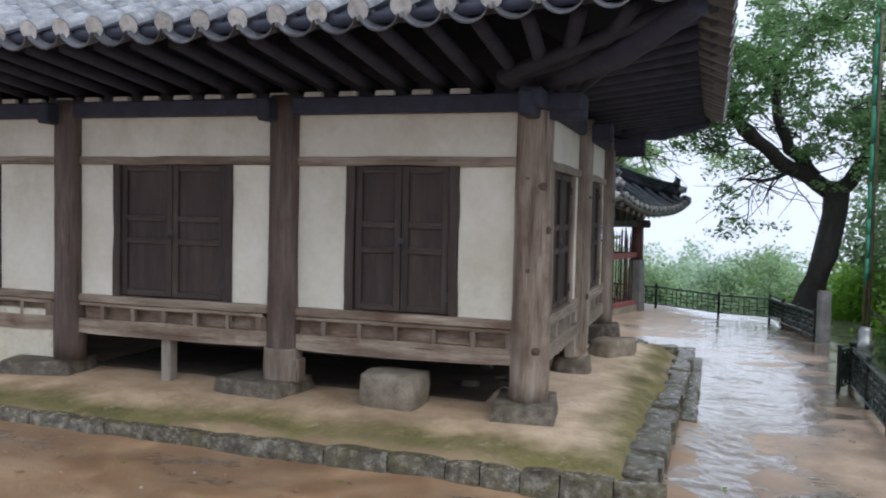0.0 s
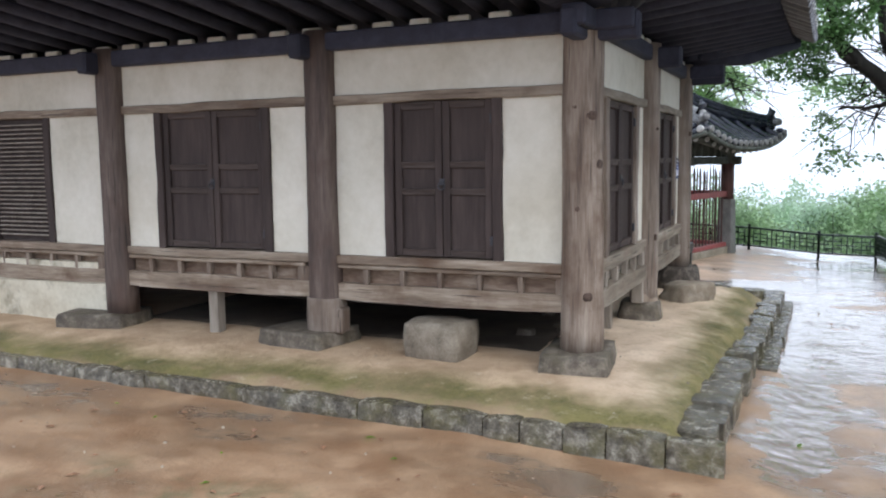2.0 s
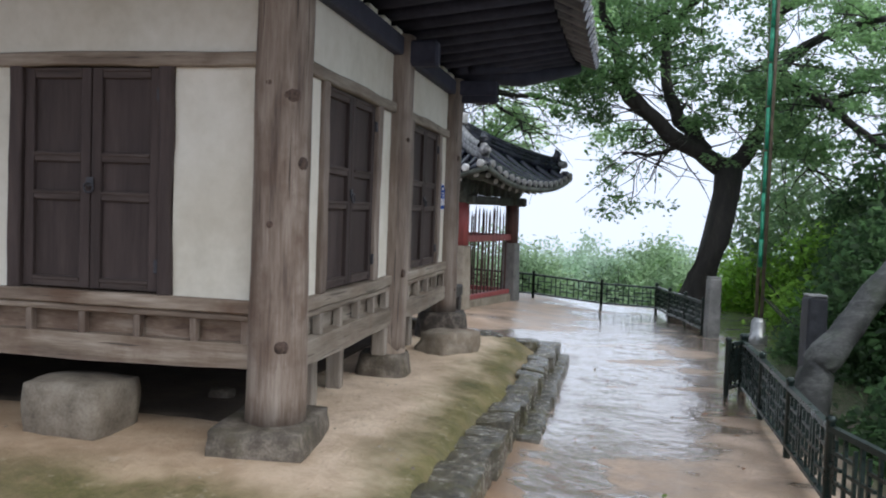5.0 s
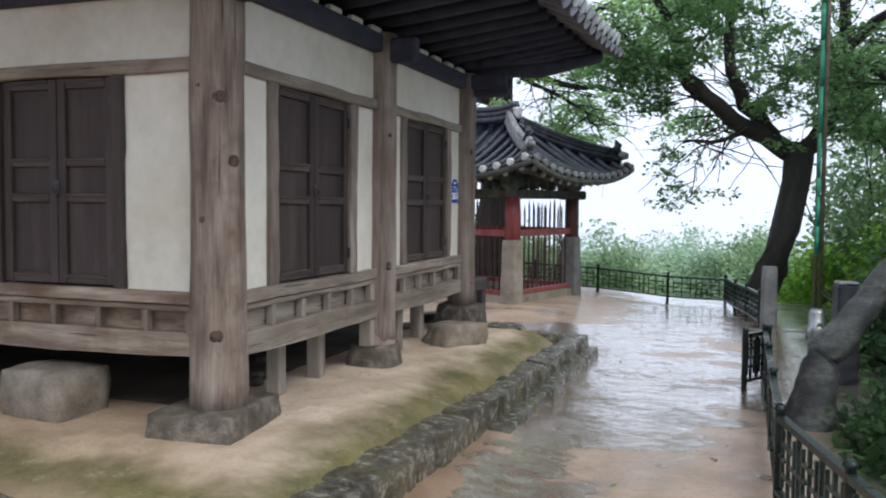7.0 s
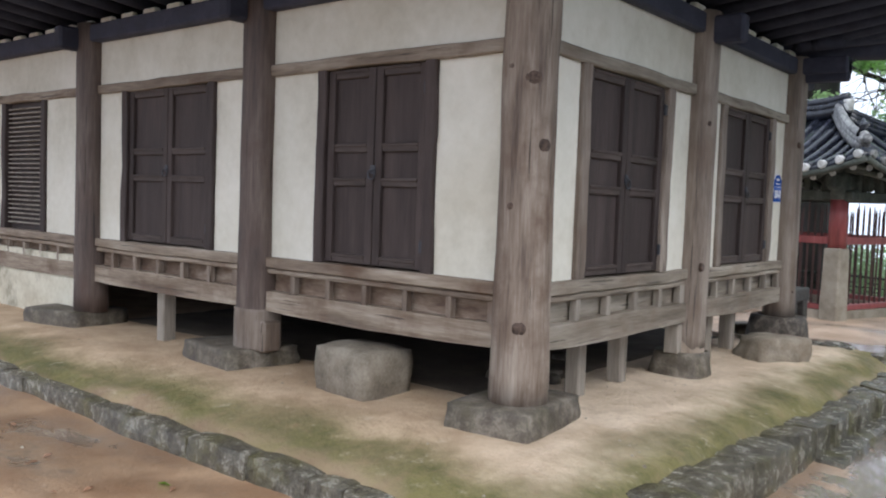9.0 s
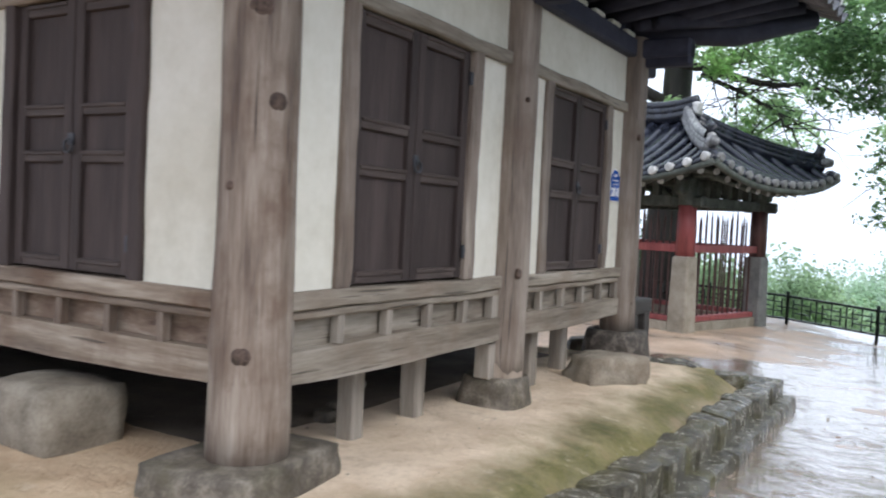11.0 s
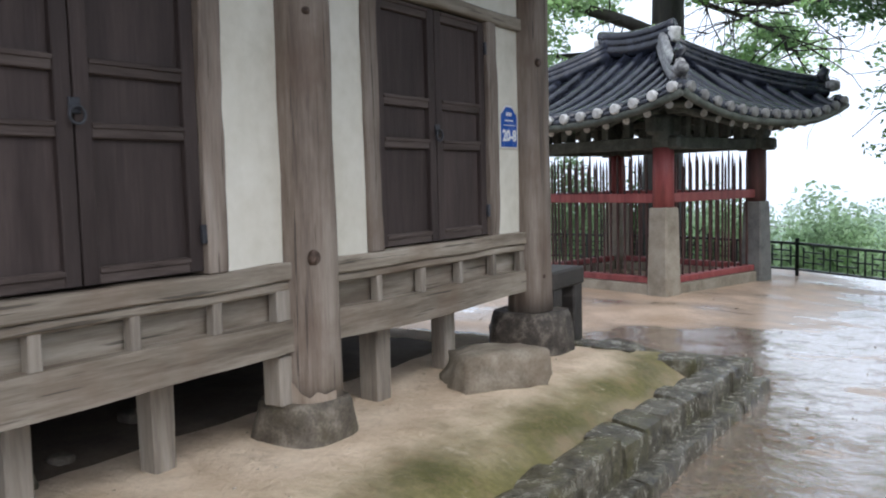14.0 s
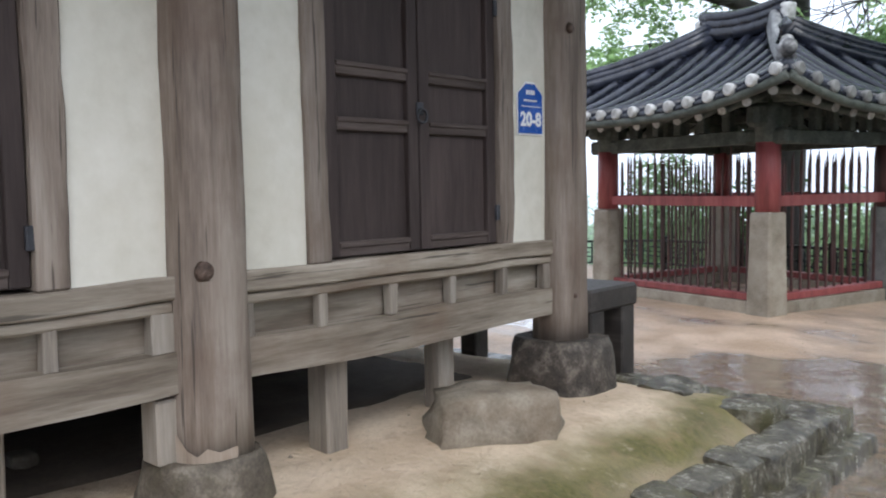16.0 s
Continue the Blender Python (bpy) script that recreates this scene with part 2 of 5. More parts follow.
def leaf_mat(name, lo, hi, rough=0.5, broad=0.7, own=0.0, fleck=0.55):
    m = bpy.data.materials.new(name)
    m.use_nodes = True
    n, l = m.node_tree.nodes, m.node_tree.links
    b = n["Principled BSDF"]
    geo = n.new("ShaderNodeNewGeometry")
    tc = n.new("ShaderNodeTexCoord")
    big = n.new("ShaderNodeTexNoise")
    big.inputs["Scale"].default_value = broad
    l.new(tc.outputs["Object"], big.inputs["Vector"])
    add = n.new("ShaderNodeMath")
    add.operation = "MULTIPLY_ADD"
    add.inputs[1].default_value = fleck
    l.new(geo.outputs["Random Per Island"], add.inputs[0])
    half = n.new("ShaderNodeMath")
    half.operation = "MULTIPLY_ADD"
    half.inputs[1].default_value, half.inputs[2].default_value = 1.2, -0.35
    l.new(big.outputs["Fac"], half.inputs[0])
    l.new(half.outputs[0], add.inputs[2])
    each = n.new("ShaderNodeObjectInfo")
    tint = n.new("ShaderNodeMath")
    tint.operation = "MULTIPLY_ADD"
    tint.inputs[1].default_value = own
    l.new(each.outputs["Random"], tint.inputs[0])
    l.new(add.outputs[0], tint.inputs[2])
    ramp = n.new("ShaderNodeValToRGB")
    ramp.color_ramp.elements[0].color = (*lo, 1)
    ramp.color_ramp.elements[1].color = (*hi, 1)
    l.new(tint.outputs[0], ramp.inputs[0])
    l.new(ramp.outputs[0], b.inputs["Base Color"])
    b.inputs["Roughness"].default_value = rough
    tr = n.new("ShaderNodeBsdfTranslucent")
    bright = n.new("ShaderNodeHueSaturation")
    bright.inputs["Value"].default_value = 2.5
    l.new(ramp.outputs[0], bright.inputs["Color"])
    l.new(bright.outputs[0], tr.inputs["Color"])
    mix = n.new("ShaderNodeMixShader")
    mix.inputs[0].default_value = 0.72
    l.new(b.outputs[0], mix.inputs[1])
    l.new(tr.outputs[0], mix.inputs[2])
    l.new(mix.outputs[0], n["Material Output"].inputs["Surface"])
    return m


m_leaf = leaf_mat("tree_leaves", (0.03, 0.06, 0.036), (0.165, 0.265, 0.115))
m_leafgreen = leaf_mat("fresh_tree_leaves", (0.085, 0.135, 0.08), (0.33, 0.45, 0.22))
m_leafdark = leaf_mat("wood_leaves", (0.016, 0.034, 0.017), (0.07, 0.13, 0.05))
m_leafmid = leaf_mat("slope_leaves", (0.035, 0.066, 0.038), (0.24, 0.325, 0.18), broad=0.9, own=0.4, fleck=0.25)
m_hip = mat("weathered_plaster_ridge", (0.19, 0.19, 0.195), (0.04, 0.042, 0.048), (0.52, 0.52, 0.51), rough=0.5, grain=(11, 11, 11), fine=(50, 50, 50), bump=0.4)
# paler leaf colours with the distance haze painted in
m_leafhaze = leaf_mat("far_leaves_haze_tint", (0.12, 0.175, 0.125), (0.36, 0.44, 0.33), broad=0.2, own=0.3, fleck=0.12)
m_leafbright = leaf_mat("bright_undergrowth", (0.07, 0.15, 0.025), (0.2, 0.32, 0.06))


def ground_mat(name, moss):
    """Wet sandy earth; puddles lie where the broad noise is low. moss: a green band along the platform's rim."""
    m = bpy.data.materials.new(name)
    m.use_nodes = True
    n, l = m.node_tree.nodes, m.node_tree.links
    b = n["Principled BSDF"]
    tc = n.new("ShaderNodeTexCoord")

    def noise_tex(scale, det=6, vec=None, rough=0.6):
        t = n.new("ShaderNodeTexNoise")
        t.inputs["Scale"].default_value, t.inputs["Detail"].default_value, t.inputs["Roughness"].default_value = scale, det, rough
        l.new(vec or tc.outputs["Object"], t.inputs["Vector"])
        return t.outputs["Fac"]

    def rng(v, a, c, lo=0.0, hi=1.0):
        r = n.new("ShaderNodeMapRange")
        r.interpolation_type = "SMOOTHSTEP"
        for k, x in (("From Min", a), ("From Max", c), ("To Min", lo), ("To Max", hi)):
            r.inputs[k].default_value = x
        l.new(v, r.inputs["Value"])
        return r.outputs[0]

    def op(kind, a, c):
        o = n.new("ShaderNodeMath")
        o.operation = kind
        for i, x in enumerate((a, c)):
            if isinstance(x, (int, float)):
                o.inputs[i].default_value = x
            else:
                l.new(x, o.inputs[i])
        return o.outputs[0]

    def mixc(f, a, c):
        o = n.new("ShaderNodeMix")
        o.data_type = "RGBA"
        l.new(f, o.inputs["Factor"])
        for k, x in (("A", a), ("B", c)):
            if isinstance(x, tuple):
                o.inputs[k].default_value = (*x, 1)
            else:
                l.new(x, o.inputs[k])
        return o.outputs["Result"]

    broad, mid, fine = noise_tex(0.55, 5), noise_tex(2.6, 7), noise_tex(38, 5)
    grit = noise_tex(140, 2)
    if moss:
        sepy = n.new("ShaderNodeSeparateXYZ")
        l.new(tc.outputs["Object"], sepy.inputs[0])
        front = mixc(rng(mid, 0.32, 0.68), (0.4, 0.275, 0.17), (0.57, 0.425, 0.285))
        side = mixc(rng(mid, 0.32, 0.68), (0.59, 0.455, 0.32), (0.76, 0.62, 0.47))
        col = mixc(rng(op("ADD", op("ADD", sepy.outputs["X"], sepy.outputs["Y"]), op("MULTIPLY", broad, 1.0)), -0.4, 1.3), front, side)
    else:
        red = mixc(rng(mid, 0.32, 0.68), (0.235, 0.13, 0.068), (0.4, 0.262, 0.158))
        pale = mixc(rng(mid, 0.32, 0.68), (0.45, 0.322, 0.224), (0.64, 0.485, 0.37))
        sepy = n.new("ShaderNodeSeparateXYZ")
        l.new(tc.outputs["Object"], sepy.inputs[0])
        col = mixc(rng(op("ADD", op("ADD", sepy.outputs["Y"], op("MULTIPLY", sepy.outputs["X"], 1.2)), op("MULTIPLY", broad, 4.0)), 2.4, 7.4), red, pale)
    col = mixc(rng(fine, 0.42, 0.75, 0, 0.35), col, (0.16, 0.105, 0.065) if not moss else (0.4, 0.29, 0.19))
    col = mixc(rng(grit, 0.66, 0.74, 0, 0.5), col, (0.5, 0.4, 0.28))
    sep = n.new("ShaderNodeSeparateXYZ")
    l.new(tc.outputs["Object"], sep.inputs[0])
    height = op("ADD", op("MULTIPLY", fine, 0.5), op("MULTIPLY", grit, 0.2))
    if moss:
        ex = op("SUBTRACT", 1.2, sep.outputs["X"])
        ey = op("ADD", sep.outputs["Y"], 1.3)
        edge = op("MINIMUM", ex, ey)
        soft_n = noise_tex(1.3, 5)
        edge = op("ADD", edge, op("MULTIPLY", op("SUBTRACT", soft_n, 0.5), 0.9))
        soil = mixc(rng(mid, 0.35, 0.65), (0.2, 0.13, 0.08), (0.36, 0.25, 0.16))
        col = mixc(rng(edge, 0.34, 0.1, 0.0, 0.7), col, soil)
        band = op("MULTIPLY", rng(edge, 0.1, 0.34), rng(edge, 0.9, 0.4))
        band = op("MULTIPLY", band, rng(noise_tex(1.1, 4), 0.28, 0.55, 0.72, 1.0))
        col = mixc(band, col, mixc(rng(op("ADD", op("MULTIPLY", fine, 0.35), op("MULTIPLY", mid, 0.65)), 0.35, 0.65), (0.092, 0.088, 0.026), (0.205, 0.178, 0.066)))
        rough = rng(mid, 0.3, 0.7, 0.75, 0.95)
        lump = noise_tex(7, 6, None, 0.66)
        col = mixc(rng(lump, 0.5, 0.72, 0, 0.4), col, (0.33, 0.22, 0.135))
        col = mixc(rng(lump, 0.42, 0.26, 0, 0.35), col, (0.78, 0.66, 0.52))
        height = op("ADD", height, op("MULTIPLY", lump, 1.5))
        strength = 0.75
    else:
        # the walkway east and north of the hall is awash, the yard in front only damp
        lane = op("MULTIPLY", rng(sep.outputs["Y"], -1.8, 3.2), rng(sep.outputs["Y"], 13.5, 12.0))
        lane = op("MULTIPLY", lane, rng(op("ADD", sep.outputs["X"], op("MULTIPLY", op("MULTIPLY", rng(sep.outputs["Y"], 5.2, 6.0), rng(sep.outputs["Y"], 8.2, 6.8)), 1.6)), 0.55, 1.6))
        gully = op("MULTIPLY", rng(op("ABSOLUTE", op("SUBTRACT", sep.outputs["X"], op("ADD", 1.5, op("MULTIPLY", op("SUBTRACT", mid, 0.5), 0.8))), 0), 0.3, 0.12), op("MULTIPLY", rng(sep.outputs["Y"], -1.6, -0.6), rng(sep.outputs["Y"], 7.0, 4.0)))
        str_map = n.new("ShaderNodeMapping")
        str_map.inputs["Scale"].default_value = (0.8, 1.5, 1)
        l.new(tc.outputs["Object"], str_map.inputs["Vector"])
        pud = noise_tex(0.75, 6, str_map.outputs[0], 0.62)
        level = op("ADD", pud, op("MULTIPLY", lane, 0.21))
        level = op("ADD", level, op("MULTIPLY", gully, 0.22))
        # trodden sand stays drier beside the fence; run-off stands along the front kerb
        level = op("SUBTRACT", level, op("MULTIPLY", op("MULTIPLY", rng(sep.outputs["X"], 2.2, 2.8), rng(sep.outputs["Y"], 5.0, 2.5)), 0.17))
        drip = op("MULTIPLY", rng(op("ABSOLUTE", op("ADD", sep.outputs["Y"], op("ADD", 1.55, op("MULTIPLY", mid, 0.5))), 0), 0.65, 0.2), rng(sep.outputs["X"], 1.5, 0.4))
        level = op("ADD", level, op("MULTIPLY", drip, 0.09))
        water = rng(level, 0.56, 0.68)
        damp = rng(level, 0.42, 0.6)
        col = mixc(op("MULTIPLY", damp, 0.25), col, (0.15, 0.095, 0.055))
        col = mixc(op("MULTIPLY", water, 0.6), col, (0.12, 0.09, 0.065))
        rough = op("SUBTRACT", rng(mid, 0.3, 0.75, 0.46, 0.68), op("MULTIPLY", damp, 0.16))
        rough = op("SUBTRACT", rough, op("MULTIPLY", water, 0.22))
        rough = op("MAXIMUM", rough, 0.1)
        rip_map = n.new("ShaderNodeMapping")
        rip_map.inputs["Scale"].default_value = (3.7, 3.7, 1)
        l.new(tc.outputs["Object"], rip_map.inputs["Vector"])
        ripple = op("MULTIPLY", noise_tex(1.0, 6, rip_map.outputs[0], 0.66), op("MULTIPLY", water, 1.0))
        b.inputs["Coat Roughness"].default_value, b.inputs["Coat IOR"].default_value = 0.03, 2.1
        film = op("MULTIPLY", rng(level, 0.57, 0.64), rng(noise_tex(0.7, 7, rip_map.outputs[0], 0.72), 0.38, 0.47))
        l.new(op("MAXIMUM", film, op("MULTIPLY", damp, 0.35)), b.inputs["Coat Weight"])
        cb = n.new("ShaderNodeBump")
        cb.inputs["Strength"].default_value, cb.inputs["Distance"].default_value = 0.45, 0.03
        l.new(op("ADD", op("MULTIPLY", noise_tex(1.6, 5, rip_map.outputs[0], 0.6), 0.6), op("ADD", op("MULTIPLY", noise_tex(0.5, 2, rip_map.outputs[0]), 1.5), op("MULTIPLY", noise_tex(9, 4), 0.4))), cb.inputs["Height"])
        l.new(cb.outputs[0], b.inputs["Coat Normal"])
        height = op("ADD", op("MULTIPLY", op("ADD", height, op("MULTIPLY", noise_tex(6, 5), 0.9)), op("SUBTRACT", 1.0, op("MULTIPLY", water, 0.85))), ripple)
        strength = 0.45
        # thin moss on the trodden yard south of the platform
        tuft = op("MULTIPLY", rng(op("ABSOLUTE", op("ADD", sep.outputs["Y"], 3.1), 0), 0.75, 0.3), rng(op("ABSOLUTE", op("ADD", sep.outputs["X"], 0.9), 0), 2.0, 0.8))
        tuft = op("MULTIPLY", tuft, rng(noise_tex(3.2, 6, None, 0.7), 0.46, 0.62))
        col = mixc(op("MULTIPLY", tuft, 0.75), col, (0.16, 0.145, 0.075))
        wild = op("MAXIMUM", rng(sep.outputs["Y"], 12.2, 13.2), rng(op("ADD", sep.outputs["X"], op("MULTIPLY", op("MINIMUM", op("SUBTRACT", sep.outputs["Y"], 0.9), 0.0), 0.2)), 3.1, 3.6))
        col = mixc(wild, col, mixc(rng(mid, 0.35, 0.65), (0.05, 0.06, 0.025), (0.09, 0.075, 0.05)))
        rough = op("MAXIMUM", rough, op("MULTIPLY", wild, 0.8))
    l.new(col, b.inputs["Base Color"])
    l.new(rough, b.inputs["Roughness"])
    bp = n.new("ShaderNodeBump")
    bp.inputs["Strength"].default_value, bp.inputs["Distance"].default_value = strength, 0.03
    l.new(height, bp.inputs["Height"])
    l.new(bp.outputs[0], b.inputs["Normal"])
    return m


m_ground = ground_mat("wet_sandy_earth", False)
m_sand = ground_mat("dry_sandy_earth", True)

# ---- mesh helpers ----
rnd = random.Random(7)


def mesh_of(name, bm, material, smooth=False):
    me = bpy.data.meshes.new(name)
    bm.to_mesh(me)
    bm.free()
    for m in material if isinstance(material, (list, tuple)) else [material]:
        me.materials.append(m)
    if smooth:
        me.shade_smooth()
    return me


def part(name, bm, material, parent=None, label="", smooth=False):
    ob = new(name, mesh_of(name, bm, material, smooth))
    ob.parent = parent
    if label:
        ob["label"] = label
    return ob


def placed(name, me, parent, m, label=""):
    """One more object on a mesh that exists already."""
    ob = new(name, me)
    ob.parent, ob.matrix_basis = parent, m
    if label:
        ob["label"] = label
    return ob


def thing(name, label, category, group="", kind="", m=None):
    ob = new(name)
    ob.empty_display_size = 0.2
    if m is not None:
        ob.matrix_basis = m
    return tagged(ob, label, category, group, kind)


def box(bm, lo, hi, bevel=0.0, rot=None, jitter=0.0, mat_index=0):
    """A box between two corners, with bevelled edges; jitter moves its corners a little."""
    lo, hi = Vector(lo), Vector(hi)
    c, s = (lo + hi) / 2, hi - lo
    r = bmesh.ops.create_cube(bm, size=1)
    vs = r["verts"]
    for v in vs:
        v.co = Vector((v.co.x * s.x, v.co.y * s.y, v.co.z * s.z))
        if jitter:
            v.co += Vector([rnd.uniform(-jitter, jitter) for _ in range(3)])
        if rot:
            v.co = rot @ v.co
        v.co += c
    faces = list({f for v in vs for f in v.link_faces})
    if bevel:
        edges = list({e for v in vs for e in v.link_edges})
        out = bmesh.ops.bevel(bm, geom=edges, offset=bevel, segments=1, affect="EDGES", profile=0.5)
        faces = out["faces"]
    for f in faces:
        f.material_index = mat_index
    return bm


def tube(bm, pts, radii, seg=10, caps=True, wobble=0.0, mat_index=0):
    """A round bar along points with a radius at each."""
    pts = [Vector(p) for p in pts]
    rings = []
    for i, p in enumerate(pts):
        d = (pts[min(i + 1, len(pts) - 1)] - pts[max(i - 1, 0)]).normalized()
        a = d.orthogonal().normalized() if abs(d.z) > 0.95 else d.cross(Vector((0, 0, 1))).normalized()
        if abs(d.z) > 0.95:
            a = Vector((1, 0, 0)) - d * d.x
            a.normalize()
        b = d.cross(a)
        r = radii[i] if isinstance(radii, (list, tuple)) else radii
        rings.append([bm.verts.new(p + (a * math.cos(k * math.tau / seg) + b * math.sin(k * math.tau / seg)) * r * (1 + rnd.uniform(-wobble, wobble))) for k in range(seg)])
    for a, b in zip(rings, rings[1:]):
        for k in range(seg):
            f = bm.faces.new((a[k], a[(k + 1) % seg], b[(k + 1) % seg], b[k]))
            f.smooth, f.material_index = True, mat_index
    if caps:
        for ring, rev in ((rings[0], True), (rings[-1], False)):
            f = bm.faces.new(ring[::-1] if rev else ring)
            f.material_index = mat_index
    return bm


def rock(bm, c, size, seed, rough=0.12, flat=0.55, top=0.0, boxy=0.6, sub=3):
    """A worn boulder: a rounded block with an uneven skin."""
    r = bmesh.ops.create_cube(bm, size=2)
    es = list({e for v in r["verts"] for e in v.link_edges})
    bmesh.ops.subdivide_edges(bm, edges=es, cuts=2 ** sub - 3 if sub > 2 else 2, use_grid_fill=True)
    for v in bm.verts:
        p = v.co.copy()
        q = p.normalized()
        p = p.lerp(q * 1.12, 1 - boxy)
        n3 = noise.noise(p * 1.3 + Vector((seed * 3.7, seed, 0))) * rough + noise.noise(p * 4 + Vector((seed, 0, 9))) * rough * 0.35
        p *= 1 + n3
        if top and p.z > 0:
            p.x *= 1 - top * p.z
            p.y *= 1 - top * p.z
        v.co = Vector((c[0] + p.x * size[0] / 2, c[1] + p.y * size[1] / 2, c[2] + p.z * size[2] / 2))
    for f in bm.faces:
        f.smooth = True
    return bm


def slab(bm, lo, hi, seed, rough=0.03, tight=1):
    """A hewn stone block with broken faces; tight: the axis along which it butts against its neighbours."""
    r = bmesh.ops.create_cube(bm, size=1)
    es = list({e for v in r["verts"] for e in v.link_edges})
    bmesh.ops.subdivide_edges(bm, edges=es, cuts=4, use_grid_fill=True)
    lo, hi = Vector(lo), Vector(hi)
    s, c = hi - lo, (lo + hi) / 2
    for v in bm.verts:
        p = v.co
        k = sum(abs(abs(x) - 0.5) < 1e-4 for x in p)
        inset = {3: 0.012, 2: 0.006}.get(k, 0.0)
        w = Vector([c[i] + math.copysign(max(0.0, abs(p[i]) * s[i] - inset * (0.45 if i == tight else 1.0)), p[i]) for i in range(3)])
        q = noise.noise_vector(w * 4 + Vector((3, 0, 0))) * rough + noise.noise_vector(w * 13 + Vector((seed * 2.1, 0, 0))) * rough * 0.35
        q[tight] *= 0.4
        v.co = w + q
    return bm


def mesh_arrays(name, verts, faces, material, parent=None, smooth=False):
    me = bpy.data.meshes.new(name)
    me.from_pydata(verts, [], faces)
    me.materials.append(material)
    if smooth:
        me.shade_smooth()
    ob = new(name, me)
    ob.parent = parent
    return ob


def leaf_mesh(name, centers, size, material, parent=None, flat=0.5, seed=1):
    """Many small pointed leaves, each a folded pair of triangles round its place."""
    g = np.random.default_rng(seed)
    n = len(centers)
    a = g.normal(size=(n, 3))
    a[:, 2] *= 1 - flat
    a /= np.linalg.norm(a, axis=1)[:, None]
    b = g.normal(size=(n, 3))
    b[:, 2] *= 1 - flat
    b -= a * (a * b).sum(1)[:, None]
    b /= np.linalg.norm(b, axis=1)[:, None]
    up = np.cross(a, b)
    s = size * g.uniform(0.6, 1.35, (n, 1))
    v = np.stack([centers - a * s, centers - b * s * 0.52 + up * s * 0.15, centers + a * s, centers + b * s * 0.52 + up * s * 0.15], 1).reshape(-1, 3)
    i = np.arange(n)[:, None] * 4
    f = np.concatenate([i + (0, 1, 2), i + (0, 2, 3)], 1).reshape(-1, 3)
    return mesh_arrays(name, v.tolist(), f.tolist(), material, parent)


def step(a, b, x):
    t = min(1, max(0, (x - a) / (b - a)))
    return t * t * (3 - 2 * t)


# ---- ground ----
def gz(x, y):
    """Height of the ground: the yard rises to the west and south, the hill falls off behind the fences."""
    z = -0.04 + 0.03 * min(8, max(0, 0.6 - y))
    z += (0.042 * min(2.2, max(0, 1.75 - x)) + 0.01 * min(6, max(0, -0.45 - x))) * step(4, -1, y)
    z += 0.11 * step(5, 8.5, y) * step(1.6, -0.6, x)
    z -= 0.05 * step(8.5, 11.5, y) * step(0.5, 2.4, x)
    z += 0.055 * step(1.6, 1.2, x) * step(-1.5, -0.8, y) * step(3.0, 1.6, y)
    d = max(0, y - 12.6, (x - 4.6) * 0.9)
    z -= min(9, 0.42 * d) + 0.05 * max(0, d - 21.5)
    if d < 20:
        z += 0.012 * noise.noise(Vector((x * 1.2, y * 1.2, 0))) + 0.006 * noise.noise(Vector((x * 5, y * 5, 3)))
    return z


def axis(lo, hi, stepsize):
    near = list(np.arange(lo, hi + 1e-6, stepsize))
    out, d = [], stepsize
    x = hi
    while x < 900:
        d *= 1.35
        x += d
        out.append(x)
    left, d, x = [], stepsize, lo
    while x > -900:
        d *= 1.35
        x -= d
        left.append(x)
    return left[::-1] + near + out


gx, gy = axis(-6, 6, 0.12), axis(-8, 14, 0.14)
verts = [(x, y, gz(x, y)) for y in gy for x in gx]
W = len(gx)
faces = [(j * W + i, j * W + i + 1, (j + 1) * W + i + 1, (j + 1) * W + i) for j in range(len(gy) - 1) for i in range(W - 1)]
ground = mesh_arrays("ground", verts, faces, m_ground, None, True)
tagged(ground, "wet sandy brown yard with puddles and run-off", "ground", kind="structure")

# ---- raised platform of the hall ----
def pz(x, y):
    edge = min(1.2 - x, y + 1.25, 5.3 - y)
    z = 0.245 + 0.085 * step(0.1, 0.85, edge)
    z -= 0.06 * step(1.5, 5, y) * step(0.5, 0.0, edge)
    z -= 0.07 * max(step(0.33, 0.27, 1.2 - x - 0.05 * step(2.4, 0.6, y)) * step(-1.15, -0.95, y), step(-1.06, -1.13, y))
    return z + 0.012 * noise.noise(Vector((x * 2, y * 2, 1))) + 0.006 * noise.noise(Vector((x * 7, y * 7, 1)))


xs, ys = np.arange(-9.6, 1.07, 0.1), np.arange(-1.2, 5.11, 0.1)
verts = [(x, y, pz(x, y)) for y in ys for x in xs]
W = len(xs)
faces = [(j * W + i, j * W + i + 1, (j + 1) * W + i + 1, (j + 1) * W + i) for j in range(len(ys) - 1) for i in range(W - 1)]
rim = [i for i in range(W)] + [(j + 1) * W - 1 for j in range(1, len(ys))] + [(len(ys) - 1) * W + i for i in range(W - 2, -1, -1)]
base = len(verts)
verts += [(verts[i][0], verts[i][1], -0.3) for i in rim]
faces += [(rim[k], base + k, base + k + 1, rim[k + 1]) for k in range(len(rim) - 1)]
platform = mesh_arrays("platform", verts, faces, m_sand, None, True)
tagged(platform, "raised sandy earth platform with mossy rim and slate edging", "platform", kind="structure")

# ---- the hall ----
hall = thing("timber_hall", "old timber hall with white plaster walls and dark doors", "traditional house")
Z_BEAM0, Z_BEAM1, Z_STRIP, Z_SILL, Z_LOW, Z_LIN, Z_TOP = 0.745, 0.878, 1.008, 1.09, 1.122, 2.41, 2.85
FRONT_X = [-9.6, -7.22, -4.81, -2.41, -0.04]
SIDE_Y = [0.0, 2.18, 4.36]

